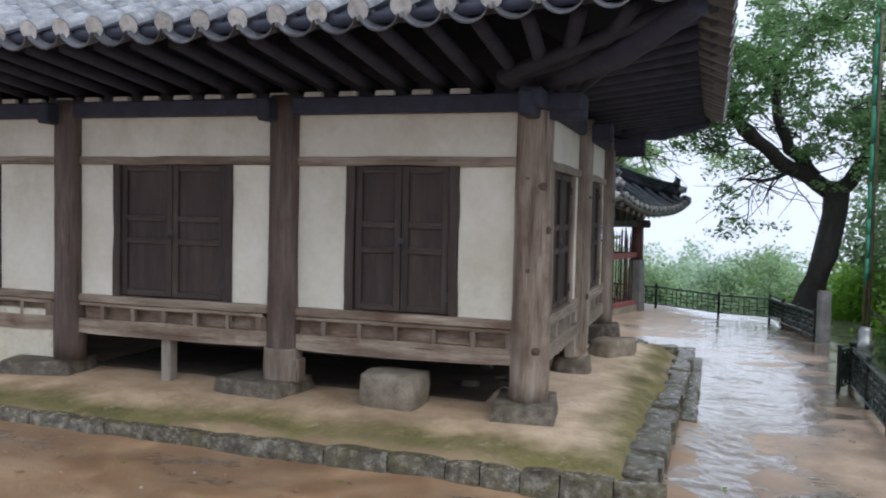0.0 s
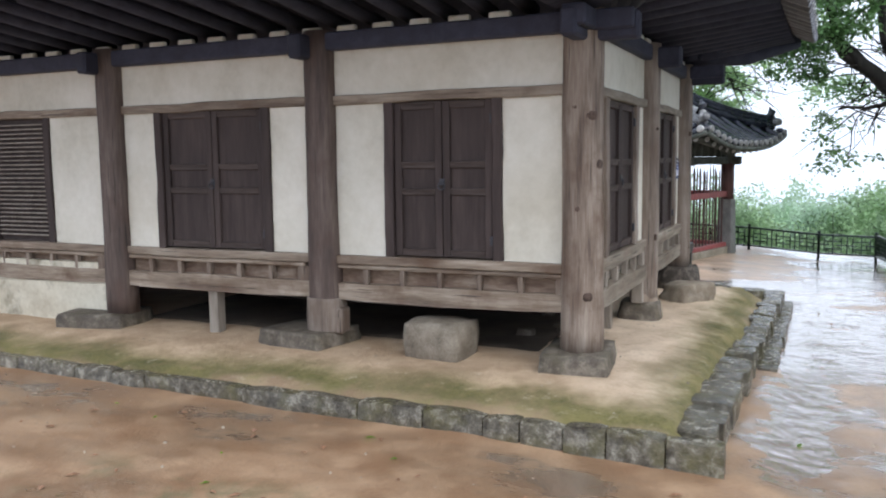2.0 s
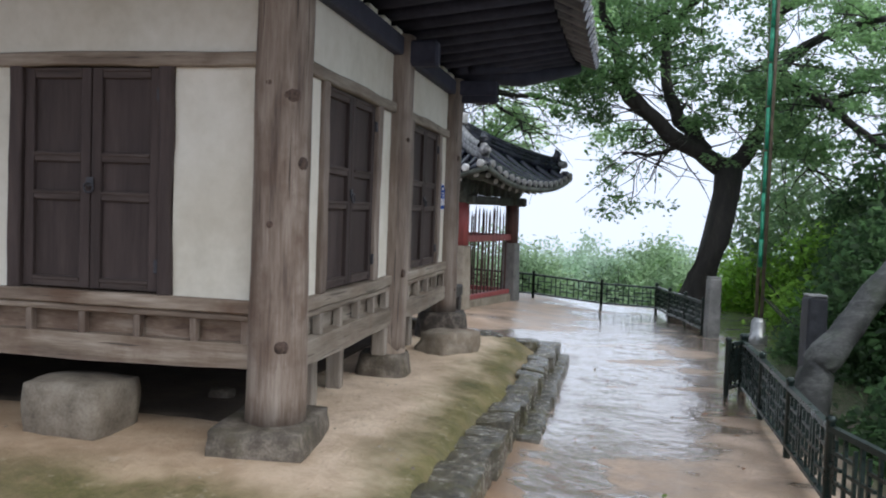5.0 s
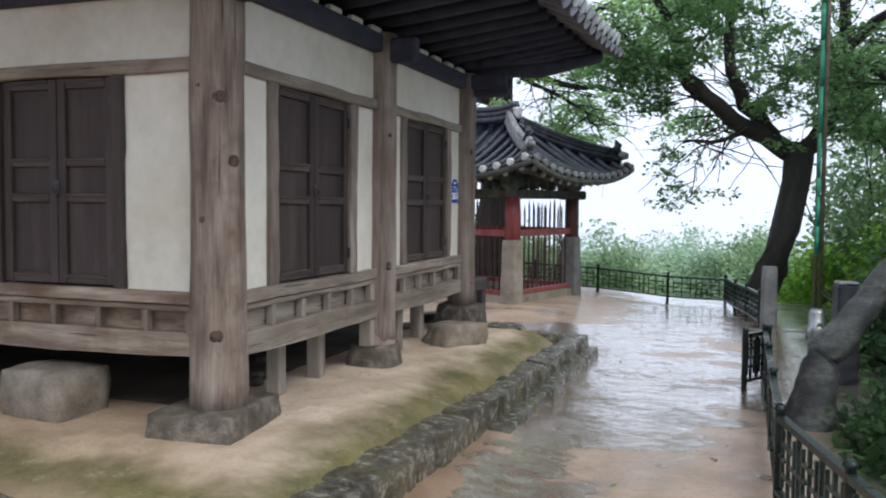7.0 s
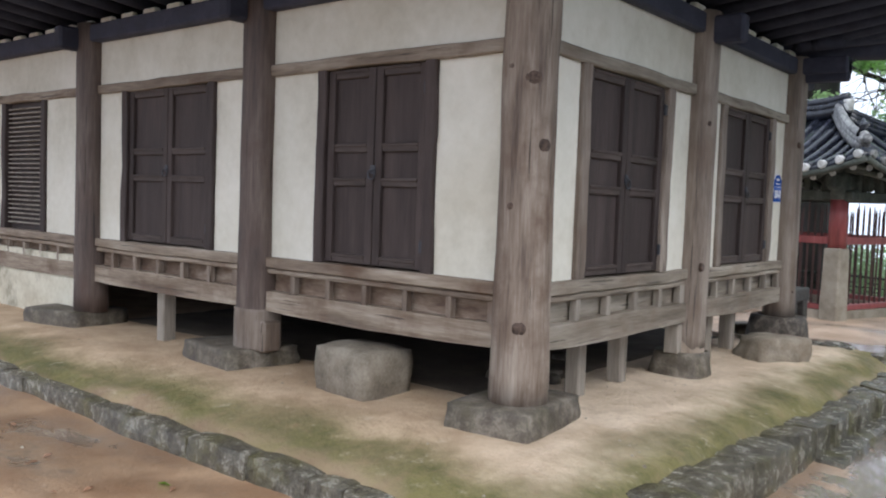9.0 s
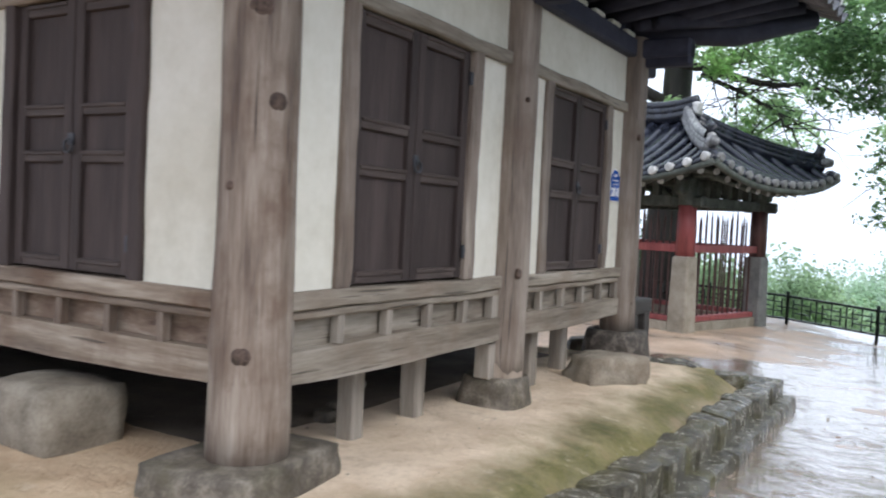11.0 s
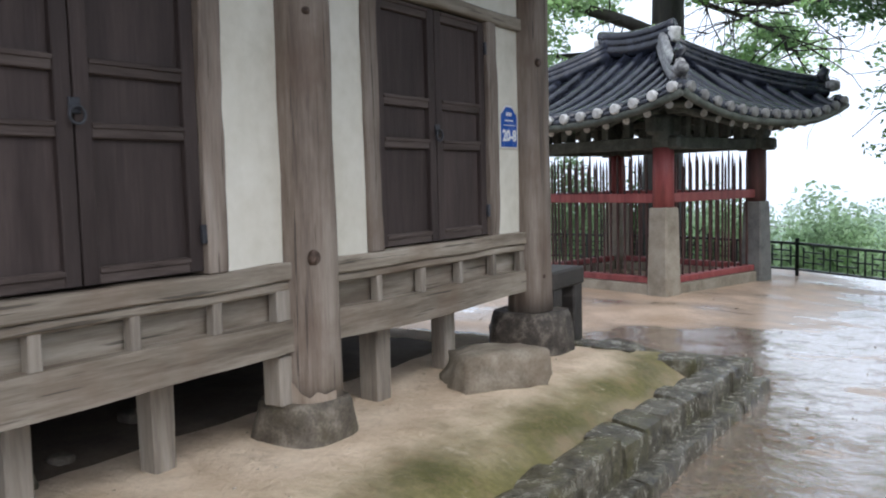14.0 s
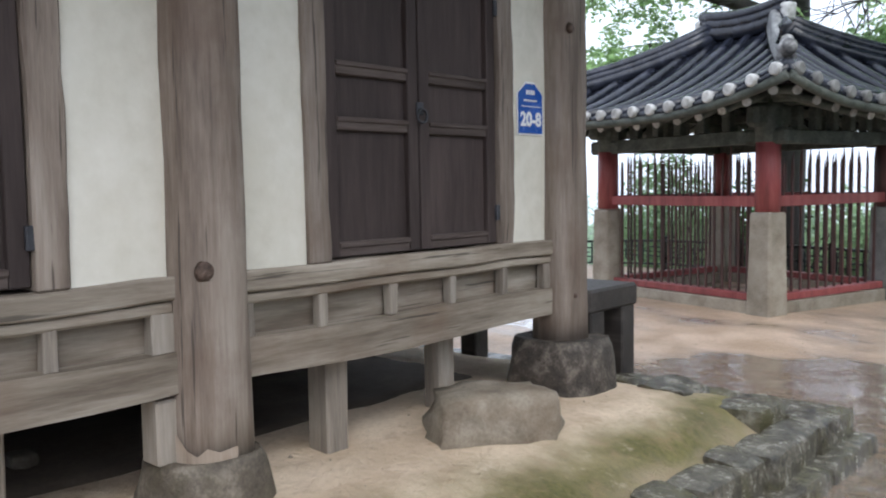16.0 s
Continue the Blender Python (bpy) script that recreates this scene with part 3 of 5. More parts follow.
# pillars: place, foot height, foot and top radius
PILLARS = [(-0.045, 0.025, 0.452, 0.168, 0.155), (-2.33, 0.0, 0.45, 0.152, 0.136), (-4.725, 0.0, 0.45, 0.152, 0.138), (-7.22, 0.0, 0.45, 0.152, 0.138),
           (-9.6, 0.06, 0.45, 0.16, 0.15), (0.0, 2.195, 0.5, 0.142, 0.132), (0.0, 4.345, 0.59, 0.14, 0.128), (-4.81, 4.36, 0.45, 0.13, 0.11), (-9.6, 4.36, 0.45, 0.13, 0.11)]


def flat_pillar(bm, x, y, z0, r0, r1, seed, along_x, top=3.02, t=0.135):
    """A pillar hewn flat towards the wall's plane: wide along the wall, shallow across it."""
    rings, seg = [], 22
    for h in np.linspace(z0, top, 16):
        w = r0 + (r1 - r0) * step(0, 1.2, h - z0) + 0.005 * noise.noise(Vector((seed * 3, h * 3, 2)))
        ring = []
        for i in range(seg):
            a = i * math.tau / seg
            c, s = math.cos(a), math.sin(a)
            u = math.copysign(abs(c) ** (2 / 2.7), c) * w
            v = math.copysign(abs(s) ** (2 / 2.7), s) * t
            j = 0.006 * noise.noise(Vector((seed + c * 2, h * 2.5, s * 2)))
            ring.append(bm.verts.new((x + u + j, y + v + j, h) if along_x else (x + v + j, y + u + j, h)))
        rings.append(ring)
    for a, b in zip(rings, rings[1:]):
        for i in range(seg):
            bm.faces.new((a[i], a[(i + 1) % seg], b[(i + 1) % seg], b[i])).smooth = True
    bm.faces.new(rings[0][::-1])
    bm.faces.new(rings[-1])


for k, (x, y, z0, r0, r1) in enumerate(PILLARS):
    bm = bmesh.new()
    if k == 0:
        hs = np.linspace(z0, 3.02, 16)
        tube(bm, [(x + 0.006 * noise.noise(Vector((k, h * 2, 0))), y + 0.006 * noise.noise(Vector((k, h * 2, 5))), h) for h in hs],
             [r0 + (r1 - r0) * step(0, 1.2, h - z0) + 0.006 * noise.noise(Vector((k * 3, h * 3, 2))) for h in hs], 18, wobble=0.012)
    else:
        flat_pillar(bm, x, y, z0, r0, r1, k, along_x=not (k in (5, 6)))
    p = part("pillar", bm, m_pillardark if k in (1, 2, 3, 4) else m_pillargrey if k in (5, 6) else m_pillar, hall, smooth=True)
    if k in (0, 5, 6):
        for hz, ang, rr in {0: ((2.235, -50, 0.04), (1.88, -20, 0.034), (0.89, -60, 0.034), (1.55, -90, 0.018), (2.3, -100, 0.02)),
                            5: ((1.145, -90, 0.028), (2.2, -70, 0.015)), 6: ((2.2, -90, 0.022), (0.83, -40, 0.012))}[k]:
            kb = bmesh.new()
            rad = r0 + (r1 - r0) * step(0, 1.2, hz - z0)
            d = Vector((math.cos(radians(ang)), math.sin(radians(ang)), 0))
            q = Vector((x, y, hz)) + d * (rad - 0.006)
            if k:
                d = Vector((1, 0, 0))
                q = Vector((x + 0.129, y + 0.07 * math.sin(radians(ang)), hz))
            tube(kb, [q - d * 0.012, q + d * 0.004, q + d * 0.0075, q + d * 0.0085], [rr * 1.3, rr * 1.1, rr * 0.75, rr * 0.45], 14, wobble=0.05)
            part("knot", kb, m_knot, p, "dark brown wood knot", smooth=True)
    if k == 1:
        # the lower end is spliced with newer, wider wood
        kb = bmesh.new()
        flat_pillar(kb, x, y, z0, 0.172, 0.156, 31, True, 0.745, 0.146)
        part("spliced_foot", kb, m_pillargrey, p, "pale grey spliced foot, slightly flared", smooth=True)
        kb = bmesh.new()
        box(kb, (x + 0.15, y - 0.1, z0 - 0.01), (x + 0.205, y + 0.06, 0.66), 0.012, jitter=0.008)
        part("packing_block", kb, m_pillargrey, p)
    if k == 5:
        kb = bmesh.new()
        box(kb, (x - 0.08, y - 0.21, 0.5), (x + 0.03, y - 0.1, 0.72), 0.008)
        part("packing_block", kb, m_strut, p)
        kb = bmesh.new()
        grid = []
        for i in range(9):
            ang = radians(-128 + 132 * i / 8)
            top = 0.545 + 0.16 * max(0, 1 - i / 3.5) ** 0.7 + 0.03 * noise.noise(Vector((i * 0.9, 3, 1)))
            col = []
            for j in range(6):
                h = 0.502 + (top - 0.502) * j / 5
                cs, sn = math.cos(ang), math.sin(ang)
                col.append(kb.verts.new((x + math.copysign(abs(cs) ** 0.74, cs) * 0.142, y + math.copysign(abs(sn) ** 0.74, sn) * (r0 + 0.006), h)))
            grid.append(col)
        for i in range(8):
            for j in range(5):
                kb.faces.new((grid[i][j], grid[i + 1][j], grid[i + 1][j + 1], grid[i][j + 1]))
        part("repaired_foot", kb, m_newfoot, p, "pale rust-stained repair at the foot", smooth=True)


def bay(axis_x, a, b, d0, d1, low_plaster=False, louvre=False, door=True, plate=False):
    """One bay of a wall between two pillars. axis_x: along x on y = 0, else along y on x = 0. d0, d1: the door's outer edges."""
    def put(bm, u0, u1, w0, w1, z0, z1, bev=0.0, jit=0.0):
        # u runs along the wall, w outwards from its plane
        if axis_x:
            box(bm, (u0, -w1, z0), (u1, -w0, z1), bev, jitter=jit)
        else:
            box(bm, (w0, u0, z0), (w1, u1, z1), bev, jitter=jit)
        return bm
    def hewn(u0, u1, w0, w1, z0, z1, amp=0.007, up=False):
        """A hand-hewn member: a bevelled bar whose long edges wander."""
        bm = put(bmesh.new(), u0, u1, w0, w1, z0, z1, 0.008)
        k = 2 if up else (0 if axis_x else 1)
        long = [e for e in bm.edges if abs((e.verts[0].co - e.verts[1].co)[k]) > 0.4]
        bmesh.ops.subdivide_edges(bm, edges=long, cuts=11)
        for v in bm.verts:
            q = noise.noise_vector(v.co * 2.3) * amp + noise.noise_vector(v.co * 7.1) * amp * 0.5
            v.co += Vector((q.x, q.y, 0) if up else (q.x, q.y, q.z))
        return bm
    along = m_beam_x if axis_x else m_beam_y
    N = bmesh.new
    for u0, u1 in ((a, d0), (d1, b)):
        part("plaster_panel", put(N(), u0, u1, -0.12, 0.0, Z_LOW - 0.02, Z_LIN + 0.01), m_plaster, hall)
    part("plaster_panel", put(N(), a, b, -0.12, 0.004, Z_LIN + 0.055, Z_TOP + 0.02), m_plaster, hall)
    part("lintel", hewn(a, b, -0.14, 0.035, Z_LIN - 0.008, Z_LIN + 0.07, 0.012), along, hall)
    part("sill_board", hewn(a, b, -0.12, 0.05, Z_SILL - 0.045, Z_LOW, 0.009), along, hall)
    part("sill_moulding", hewn(a + 0.12, b - 0.12, -0.02, 0.036, Z_STRIP - 0.005, Z_SILL - 0.05, 0.006), along, hall)
    part("recessed_board", put(N(), a, b, -0.11, -0.045 if axis_x else -0.036, Z_BEAM1 - 0.02, Z_STRIP + 0.01), m_recess if axis_x else m_beam_y, hall)
    n = 5 if b - a < 2.3 else 6
    for i in range(n + 1):
        u = a + 0.14 + (b - a - 0.28) * i / n
        w = 0.06 if i in (0, n) else 0.022
        part("short_stud", put(N(), u - w, u + w, -0.02, 0.03, Z_BEAM1 - 0.005, Z_STRIP + 0.003, 0.004, 0.003), m_pillar if axis_x else m_strut, hall)
    bm = N()
    put(bm, a, b, -0.1, 0.045, Z_BEAM0 + 0.0, Z_BEAM1)
    es = [e for e in bm.edges if abs((e.verts[0].co - e.verts[1].co)[0 if axis_x else 1]) > 0.5]
    bmesh.ops.subdivide_edges(bm, edges=es, cuts=9)
    for v in bm.verts:
        v.co.z += 0.014 * noise.noise(v.co * 1.7) + (-0.018 if v.co.z < 0.8 else 0.006) * math.sin(math.pi * ((v.co.x if axis_x else v.co.y) - a) / (b - a))
        v.co[1 if axis_x else 0] += 0.012 * noise.noise(v.co * 3.1)
    part("floor_beam", bm, along, hall, smooth=False)
    if low_plaster:
        part("plaster_plinth", put(N(), a, b, -0.12, 0.03, 0.3, Z_BEAM0 + 0.19), m_plinth, hall, "stained plaster plinth below the louvred window")
    if not door:
        part("plaster_panel", put(N(), d0, d1, -0.12, 0.0, Z_LOW - 0.02, Z_LIN + 0.01), m_plaster, hall)
        return
    # the double door
    fw = 0.085 if axis_x else 0.105
    dr = part("louvred_window" if louvre else "double_door", put(N(), d0 + fw, d1 - fw, -0.09, -0.045, Z_LOW + 0.006, Z_LIN - 0.006), m_door, hall,
              "dark brown louvred window" if louvre else "closed dark brown panelled double door")
    part("door_jamb", hewn(d0, d0 + fw, -0.1, 0.03, Z_LOW - 0.004, Z_LIN + 0.004, 0.012, True), m_door if axis_x else m_pillargrey, dr)
    part("door_jamb", hewn(d1 - fw, d1, -0.1, 0.03, Z_LOW - 0.004, Z_LIN + 0.004, 0.012, True), m_door if axis_x else m_pillargrey, dr)
    l0, l1 = d0 + fw, d1 - fw
    mid = (l0 + l1) / 2
    z0, z1 = Z_LOW + 0.012, Z_LIN - 0.012
    if louvre:
        for i in range(26):
            z = z0 + 0.06 + i * (z1 - z0 - 0.12) / 25
            sl = N()
            put(sl, l0 + 0.03, l1 - 0.03, -0.045, 0.0, z - 0.006, z + 0.006)
            part("slat", sl, m_strut, dr)
        return
    for s, (u0, u1) in enumerate(((l0 + 0.004, mid - 0.004), (mid + 0.004, l1 - 0.004))):
        part("door_panel", put(N(), u0, u1, -0.06, -0.028, z0, z1), m_door, dr)
        st = 0.062
        part("stile", put(N(), u0, u0 + st, -0.07, 0.0, z0, z1, 0.004), m_door, dr)
        part("stile", put(N(), u1 - st, u1, -0.07, 0.0, z0, z1, 0.004), m_door, dr)
        for zz, hh in ((z0, 0.06), (1.64, 0.055), (1.86, 0.055), (z1 - 0.06, 0.06)):
            r = N()
            put(r, u0 + st, u1 - st, -0.07, -0.004, zz, zz + hh, 0.004)
            put(r, u0 + st, u1 - st, -0.03, 0.004, zz + hh * 0.62, zz + hh * 0.95, 0.003)
            part("door_rail", r, m_rail, dr)
    lk = N()
    c = (mid, -0.006, 1.735) if axis_x else (0.006, mid, 1.735)
    o = Vector((0, -1, 0)) if axis_x else Vector((1, 0, 0))
    side = Vector((1, 0, 0)) if axis_x else Vector((0, 1, 0))
    loop = []
    for k in range(14):
        t = k * math.tau / 14
        e = side * math.cos(t) + Vector((0, 0, math.sin(t)))
        q = Vector(c) + o * 0.014 + Vector((0, 0, -0.02)) + e * 0.03
        loop.append([lk.verts.new(q + (e * math.cos(f) + o * math.sin(f)) * 0.006) for f in [i * math.tau / 6 for i in range(6)]])
    for k in range(14):
        p, q = loop[k], loop[(k + 1) % 14]
        for i in range(6):
            lk.faces.new((p[i], p[(i + 1) % 6], q[(i + 1) % 6], q[i]))
    part("latch_ring", lk, m_navy, dr, "black iron pull ring", smooth=True)
    part("latch_plate", put(N(), mid - 0.022, mid + 0.022, 0.0, 0.01, 1.72, 1.775, 0.003), m_navy, dr, "black iron latch plate")
    for zz in (Z_LOW + 0.12, Z_LIN - 0.2):
        hb = N()
        u = l1 - 0.012
        put(hb, u - 0.008, u + 0.022, 0.0, 0.02, zz, zz + 0.075, 0.004)
        part("hinge", hb, m_navy, dr)


bay(True, -2.41, -0.04, -1.725, -0.68)
bay(True, -4.81, -2.41, -4.2, -2.875)
bay(True, -7.22, -4.81, -6.55, -5.6, low_plaster=True, louvre=True)
bay(True, -9.6, -7.22, -9.0, -7.8, low_plaster=True, door=False)
bay(False, 0.0, 2.18, 0.475, 1.735)
bay(False, 2.18, 4.36, 2.645, 3.92)

bm = bmesh.new()
box(bm, (-9.6, 4.3, 1.0), (-0.03, 4.42, 3.0))
part("north_wall", bm, m_plaster, hall)
bm = bmesh.new()
box(bm, (-9.7, 0.0, 0.3), (-9.58, 4.42, 3.0))
part("west_wall", bm, m_plaster, hall)
bm = bmesh.new()
box(bm, (-9.5, 0.1, 0.86), (-0.1, 4.4, 1.0))
part("floor_boards", bm, m_eave_haze, hall)
# walls added below the floor to keep light out of the crawl space
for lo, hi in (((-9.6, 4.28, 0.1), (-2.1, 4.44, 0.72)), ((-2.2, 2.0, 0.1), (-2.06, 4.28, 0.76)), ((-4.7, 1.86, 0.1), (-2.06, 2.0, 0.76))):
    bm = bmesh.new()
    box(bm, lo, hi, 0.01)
    part("foundation_wall", bm, m_floor_shade, hall)

# dark earth sheet that paints in the crawl space's shade
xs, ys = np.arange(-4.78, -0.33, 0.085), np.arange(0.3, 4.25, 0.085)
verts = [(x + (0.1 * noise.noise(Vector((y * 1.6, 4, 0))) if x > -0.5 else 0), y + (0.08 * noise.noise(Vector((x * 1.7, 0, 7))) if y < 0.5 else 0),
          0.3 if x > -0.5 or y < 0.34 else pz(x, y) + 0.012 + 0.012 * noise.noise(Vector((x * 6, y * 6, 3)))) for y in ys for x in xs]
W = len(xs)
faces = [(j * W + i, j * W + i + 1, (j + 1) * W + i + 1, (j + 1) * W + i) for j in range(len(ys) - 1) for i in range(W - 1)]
mesh_arrays("crawl_space_earth", verts, faces, m_floor_shade, platform, True)

# short posts under the floor beams
for x, y, z in ((-3.6, 0.06, 0.3), (-0.2, 0.92, 0.31), (-0.22, 1.53, 0.31), (-0.13, 2.84, 0.31), (-0.22, 3.62, 0.31)):
    bm = bmesh.new()
    w = rnd.uniform(0.052, 0.06)
    box(bm, (x - w, y - w, z - 0.02), (x + w, y + w, Z_BEAM0 + 0.02), 0.008, jitter=0.006)
    part("floor_strut", bm, m_strut, hall)

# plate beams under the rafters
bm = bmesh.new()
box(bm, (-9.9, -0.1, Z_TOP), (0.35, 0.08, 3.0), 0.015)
part("eave_plate", bm, m_eave_haze, hall)
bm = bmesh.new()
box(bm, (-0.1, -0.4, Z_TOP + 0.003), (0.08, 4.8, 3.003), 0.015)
part("eave_plate", bm, m_eave_haze, hall)
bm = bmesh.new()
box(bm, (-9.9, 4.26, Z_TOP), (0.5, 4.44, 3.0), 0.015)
part("eave_plate", bm, m_eave_haze, hall)
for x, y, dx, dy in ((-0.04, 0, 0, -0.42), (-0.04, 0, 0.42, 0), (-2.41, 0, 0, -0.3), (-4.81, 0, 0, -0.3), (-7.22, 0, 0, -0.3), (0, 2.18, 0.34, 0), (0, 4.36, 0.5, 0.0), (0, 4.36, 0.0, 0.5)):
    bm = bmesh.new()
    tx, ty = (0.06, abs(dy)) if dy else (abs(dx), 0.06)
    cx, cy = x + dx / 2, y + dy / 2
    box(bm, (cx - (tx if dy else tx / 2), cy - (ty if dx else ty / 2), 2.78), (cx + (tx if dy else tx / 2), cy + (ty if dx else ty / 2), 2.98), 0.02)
    part("bracket_arm", bm, m_eave_haze, hall)

# roof: eave line with upturned corners
EX0, EX1, EY0, EY1 = -10.9, 1.36, -1.5, 5.55


def lift(d):
    """Upturn of the eave at a distance d from a corner."""
    return 0.14 * max(0, 1 - d / 3.6) ** 2


def eave_z(u, length):
    return 3.32 + lift(min(u, length - u))


RISE = 0.42


def slope_pt(side, u, s):
    """A point of the roof's bed: u along the eave, s metres up the slope (in plan), on the south, east, north or west slope."""
    LX, LY = EX1 - EX0, EY1 - EY0
    length = LX if side in "sn" else LY
    z = eave_z(u, length) * (1 - min(1, s / 1.5)) + (3.32 + 0.02) * min(1, s / 1.5) + RISE * s + 0.03 * s * s
    return {"s": Vector((EX0 + u, EY0 + s, z)), "n": Vector((EX0 + u, EY1 - s, z)), "e": Vector((EX1 - s, EY0 + u, z)), "w": Vector((EX0 + s, EY0 + u, z))}[side]


HALF = (EY1 - EY0) / 2
verts, faces = [], []
for side, length in (("s", EX1 - EX0), ("n", EX1 - EX0), ("e", EY1 - EY0), ("w", EY1 - EY0)):
    n, k = int(length / 0.3), 8
    b0 = len(verts)
    for j in range(k + 1):
        s = HALF * j / k
        for i in range(n + 1):
            u = s + (length - 2 * s) * i / n
            verts.append(tuple(slope_pt(side, u, s)))
    for j in range(k):
        for i in range(n):
            faces.append((b0 + j * (n + 1) + i, b0 + j * (n + 1) + i + 1, b0 + (j + 1) * (n + 1) + i + 1, b0 + (j + 1) * (n + 1) + i))
roof = mesh_arrays("roof", verts, faces, m_eave_haze, hall, True)
roof["label"] = "dark tiled hipped roof with upturned eaves"
mod = roof.modifiers.new("thickness", "SOLIDIFY")
mod.thickness, mod.offset = 0.06, -1
for side, length in (("s", EX1 - EX0), ("n", EX1 - EX0), ("e", EY1 - EY0), ("w", EY1 - EY0)):
    n = int(length / 0.3)
    bm = bmesh.new()
    tube(bm, [slope_pt(side, length * i / n, 0.03) - Vector((0, 0, 0.03)) for i in range(n + 1)], 0.045, 6)
    part("eave_board", bm, m_eave_haze, roof)

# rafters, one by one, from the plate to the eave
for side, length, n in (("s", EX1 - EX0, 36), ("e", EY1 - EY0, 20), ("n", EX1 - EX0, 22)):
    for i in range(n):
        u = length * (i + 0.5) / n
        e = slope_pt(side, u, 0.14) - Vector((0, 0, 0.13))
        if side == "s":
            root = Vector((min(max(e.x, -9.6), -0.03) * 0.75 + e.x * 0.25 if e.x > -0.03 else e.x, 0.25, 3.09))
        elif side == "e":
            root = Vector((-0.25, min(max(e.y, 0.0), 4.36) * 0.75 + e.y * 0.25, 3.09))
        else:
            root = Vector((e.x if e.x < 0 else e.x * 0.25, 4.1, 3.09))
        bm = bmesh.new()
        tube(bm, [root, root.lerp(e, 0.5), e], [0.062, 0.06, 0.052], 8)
        part("rafter", bm, m_eave_haze, roof, smooth=True)
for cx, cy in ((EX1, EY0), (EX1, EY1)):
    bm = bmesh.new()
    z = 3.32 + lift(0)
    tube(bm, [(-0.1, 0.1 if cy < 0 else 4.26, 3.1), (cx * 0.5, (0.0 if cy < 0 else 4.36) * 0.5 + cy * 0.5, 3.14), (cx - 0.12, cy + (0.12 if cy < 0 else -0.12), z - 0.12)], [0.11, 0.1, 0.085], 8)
    part("hip_rafter", bm, m_eave_haze, roof)
# white plaster between the rafters above the plate
for i in range(30):
    x = EX0 + (EX1 - EX0) * (i + 1) / 36
    if -9.5 < x < -0.2:
        bm = bmesh.new()
        box(bm, (x - 0.09, -0.06, 2.995), (x + 0.09, 0.0, 3.05), 0.012)
        part("rafter_infill", bm, m_plaster, roof)
for i in range(18):
    y = EY0 + (EY1 - EY0) * (i + 1) / 20
    if 0.2 < y < 4.2:
        bm = bmesh.new()
        box(bm, (0.0, y - 0.09, 2.995), (0.06, y + 0.09, 3.05), 0.012)
        part("rafter_infill", bm, m_plaster, roof)


def tile_mesh(r, length, ends):
    """A half-round cover tile lying along +y, slightly tapered, open below; ends: with a round front disc."""
    bm = bmesh.new()
    seg = 8
    rings = []
    for y, q in ((0, r), (length, r * 0.93)):
        rings.append([bm.verts.new((q * math.cos(math.pi * k / seg), y, q * math.sin(math.pi * k / seg))) for k in range(seg + 1)])
    for k in range(seg):
        f = bm.faces.new((rings[0][k], rings[0][k + 1], rings[1][k + 1], rings[1][k]))
        f.smooth = True
    c = bm.verts.new((0, 0, -r * 0.15))
    for k in range(seg):
        bm.faces.new((rings[0][k + 1], rings[0][k], c))
    if ends:
        f = bmesh.ops.create_circle(bm, cap_ends=True, segments=14, radius=r * 0.96, matrix=Matrix.Translation((0, -0.008, 0.0)) @ Matrix.Rotation(radians(90), 4, "X"))
        for v in f["verts"]:
            for g in v.link_faces:
                g.material_index = 1
    return bm


TILE = 0.30
me_tile = mesh_of("cover_tile", tile_mesh(0.078, TILE, False), [m_tile_sheen, m_tile_end])
me_tile_end = mesh_of("eave_tile", tile_mesh(0.08, TILE, True), [m_tile_sheen, m_tile_end])
me_pan = bpy.data.meshes.new("pan_tile_edge")
bm = bmesh.new()
for k in range(8):
    a0, a1 = math.pi * (1.12 + 0.76 * k / 8), math.pi * (1.12 + 0.76 * (k + 1) / 8)
    for y0, y1, dz in ((-0.05, 0.25, 0.0),):
        p = [(0.15 * math.cos(a), y, 0.12 + 0.15 * math.sin(a) + dz) for a, y in ((a0, y0), (a1, y0), (a1, y1), (a0, y1))]
        q = [(x, y, z - 0.014) for x, y, z in p]
        vs = [bm.verts.new(v) for v in p + q]
        for f in ((0, 1, 2, 3), (7, 6, 5, 4), (0, 4, 5, 1)):
            bm.faces.new([vs[j] for j in f])
bmesh.ops.remove_doubles(bm, verts=bm.verts, dist=0.002)
bm.to_mesh(me_pan)
bm.free()
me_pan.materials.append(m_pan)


def along_slope(side, u, s0, s1):
    a, b = slope_pt(side, u, s0), slope_pt(side, u, s1)
    y = (b - a).normalized()
    x = {"s": Vector((1, 0, 0)), "n": Vector((-1, 0, 0)), "e": Vector((0, 1, 0)), "w": Vector((0, -1, 0))}[side]
    x = (x - y * x.dot(y)).normalized()
    z = x.cross(y)
    m = Matrix((x, y, z)).transposed().to_4x4()
    m.translation = a + z * 0.055
    return m


rest = []
count = 0
for side, length in (("s", EX1 - EX0), ("e", EY1 - EY0), ("n", EX1 - EX0), ("w", EY1 - EY0)):
    rows = int(length / 0.3)
    for i in range(rows):
        u = (i + 0.5) * length / rows
        top = min(u, length - u, HALF) - 0.05
        j, s = 0, -0.07
        while s < top:
            m = along_slope(side, u, s, s + 0.28)
            near = (side == "s" and -6.6 < EX0 + u < 1.4 and j < 8) or (side == "e" and j < 2)
            if near and count < 290:
                placed("eave_tile" if j == 0 else "cover_tile", me_tile_end if j == 0 else me_tile, roof, m)
                count += 1
            else:
                rest.append((m, j == 0))
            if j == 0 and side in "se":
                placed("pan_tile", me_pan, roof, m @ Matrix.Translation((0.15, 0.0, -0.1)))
            s += 0.27
            j += 1
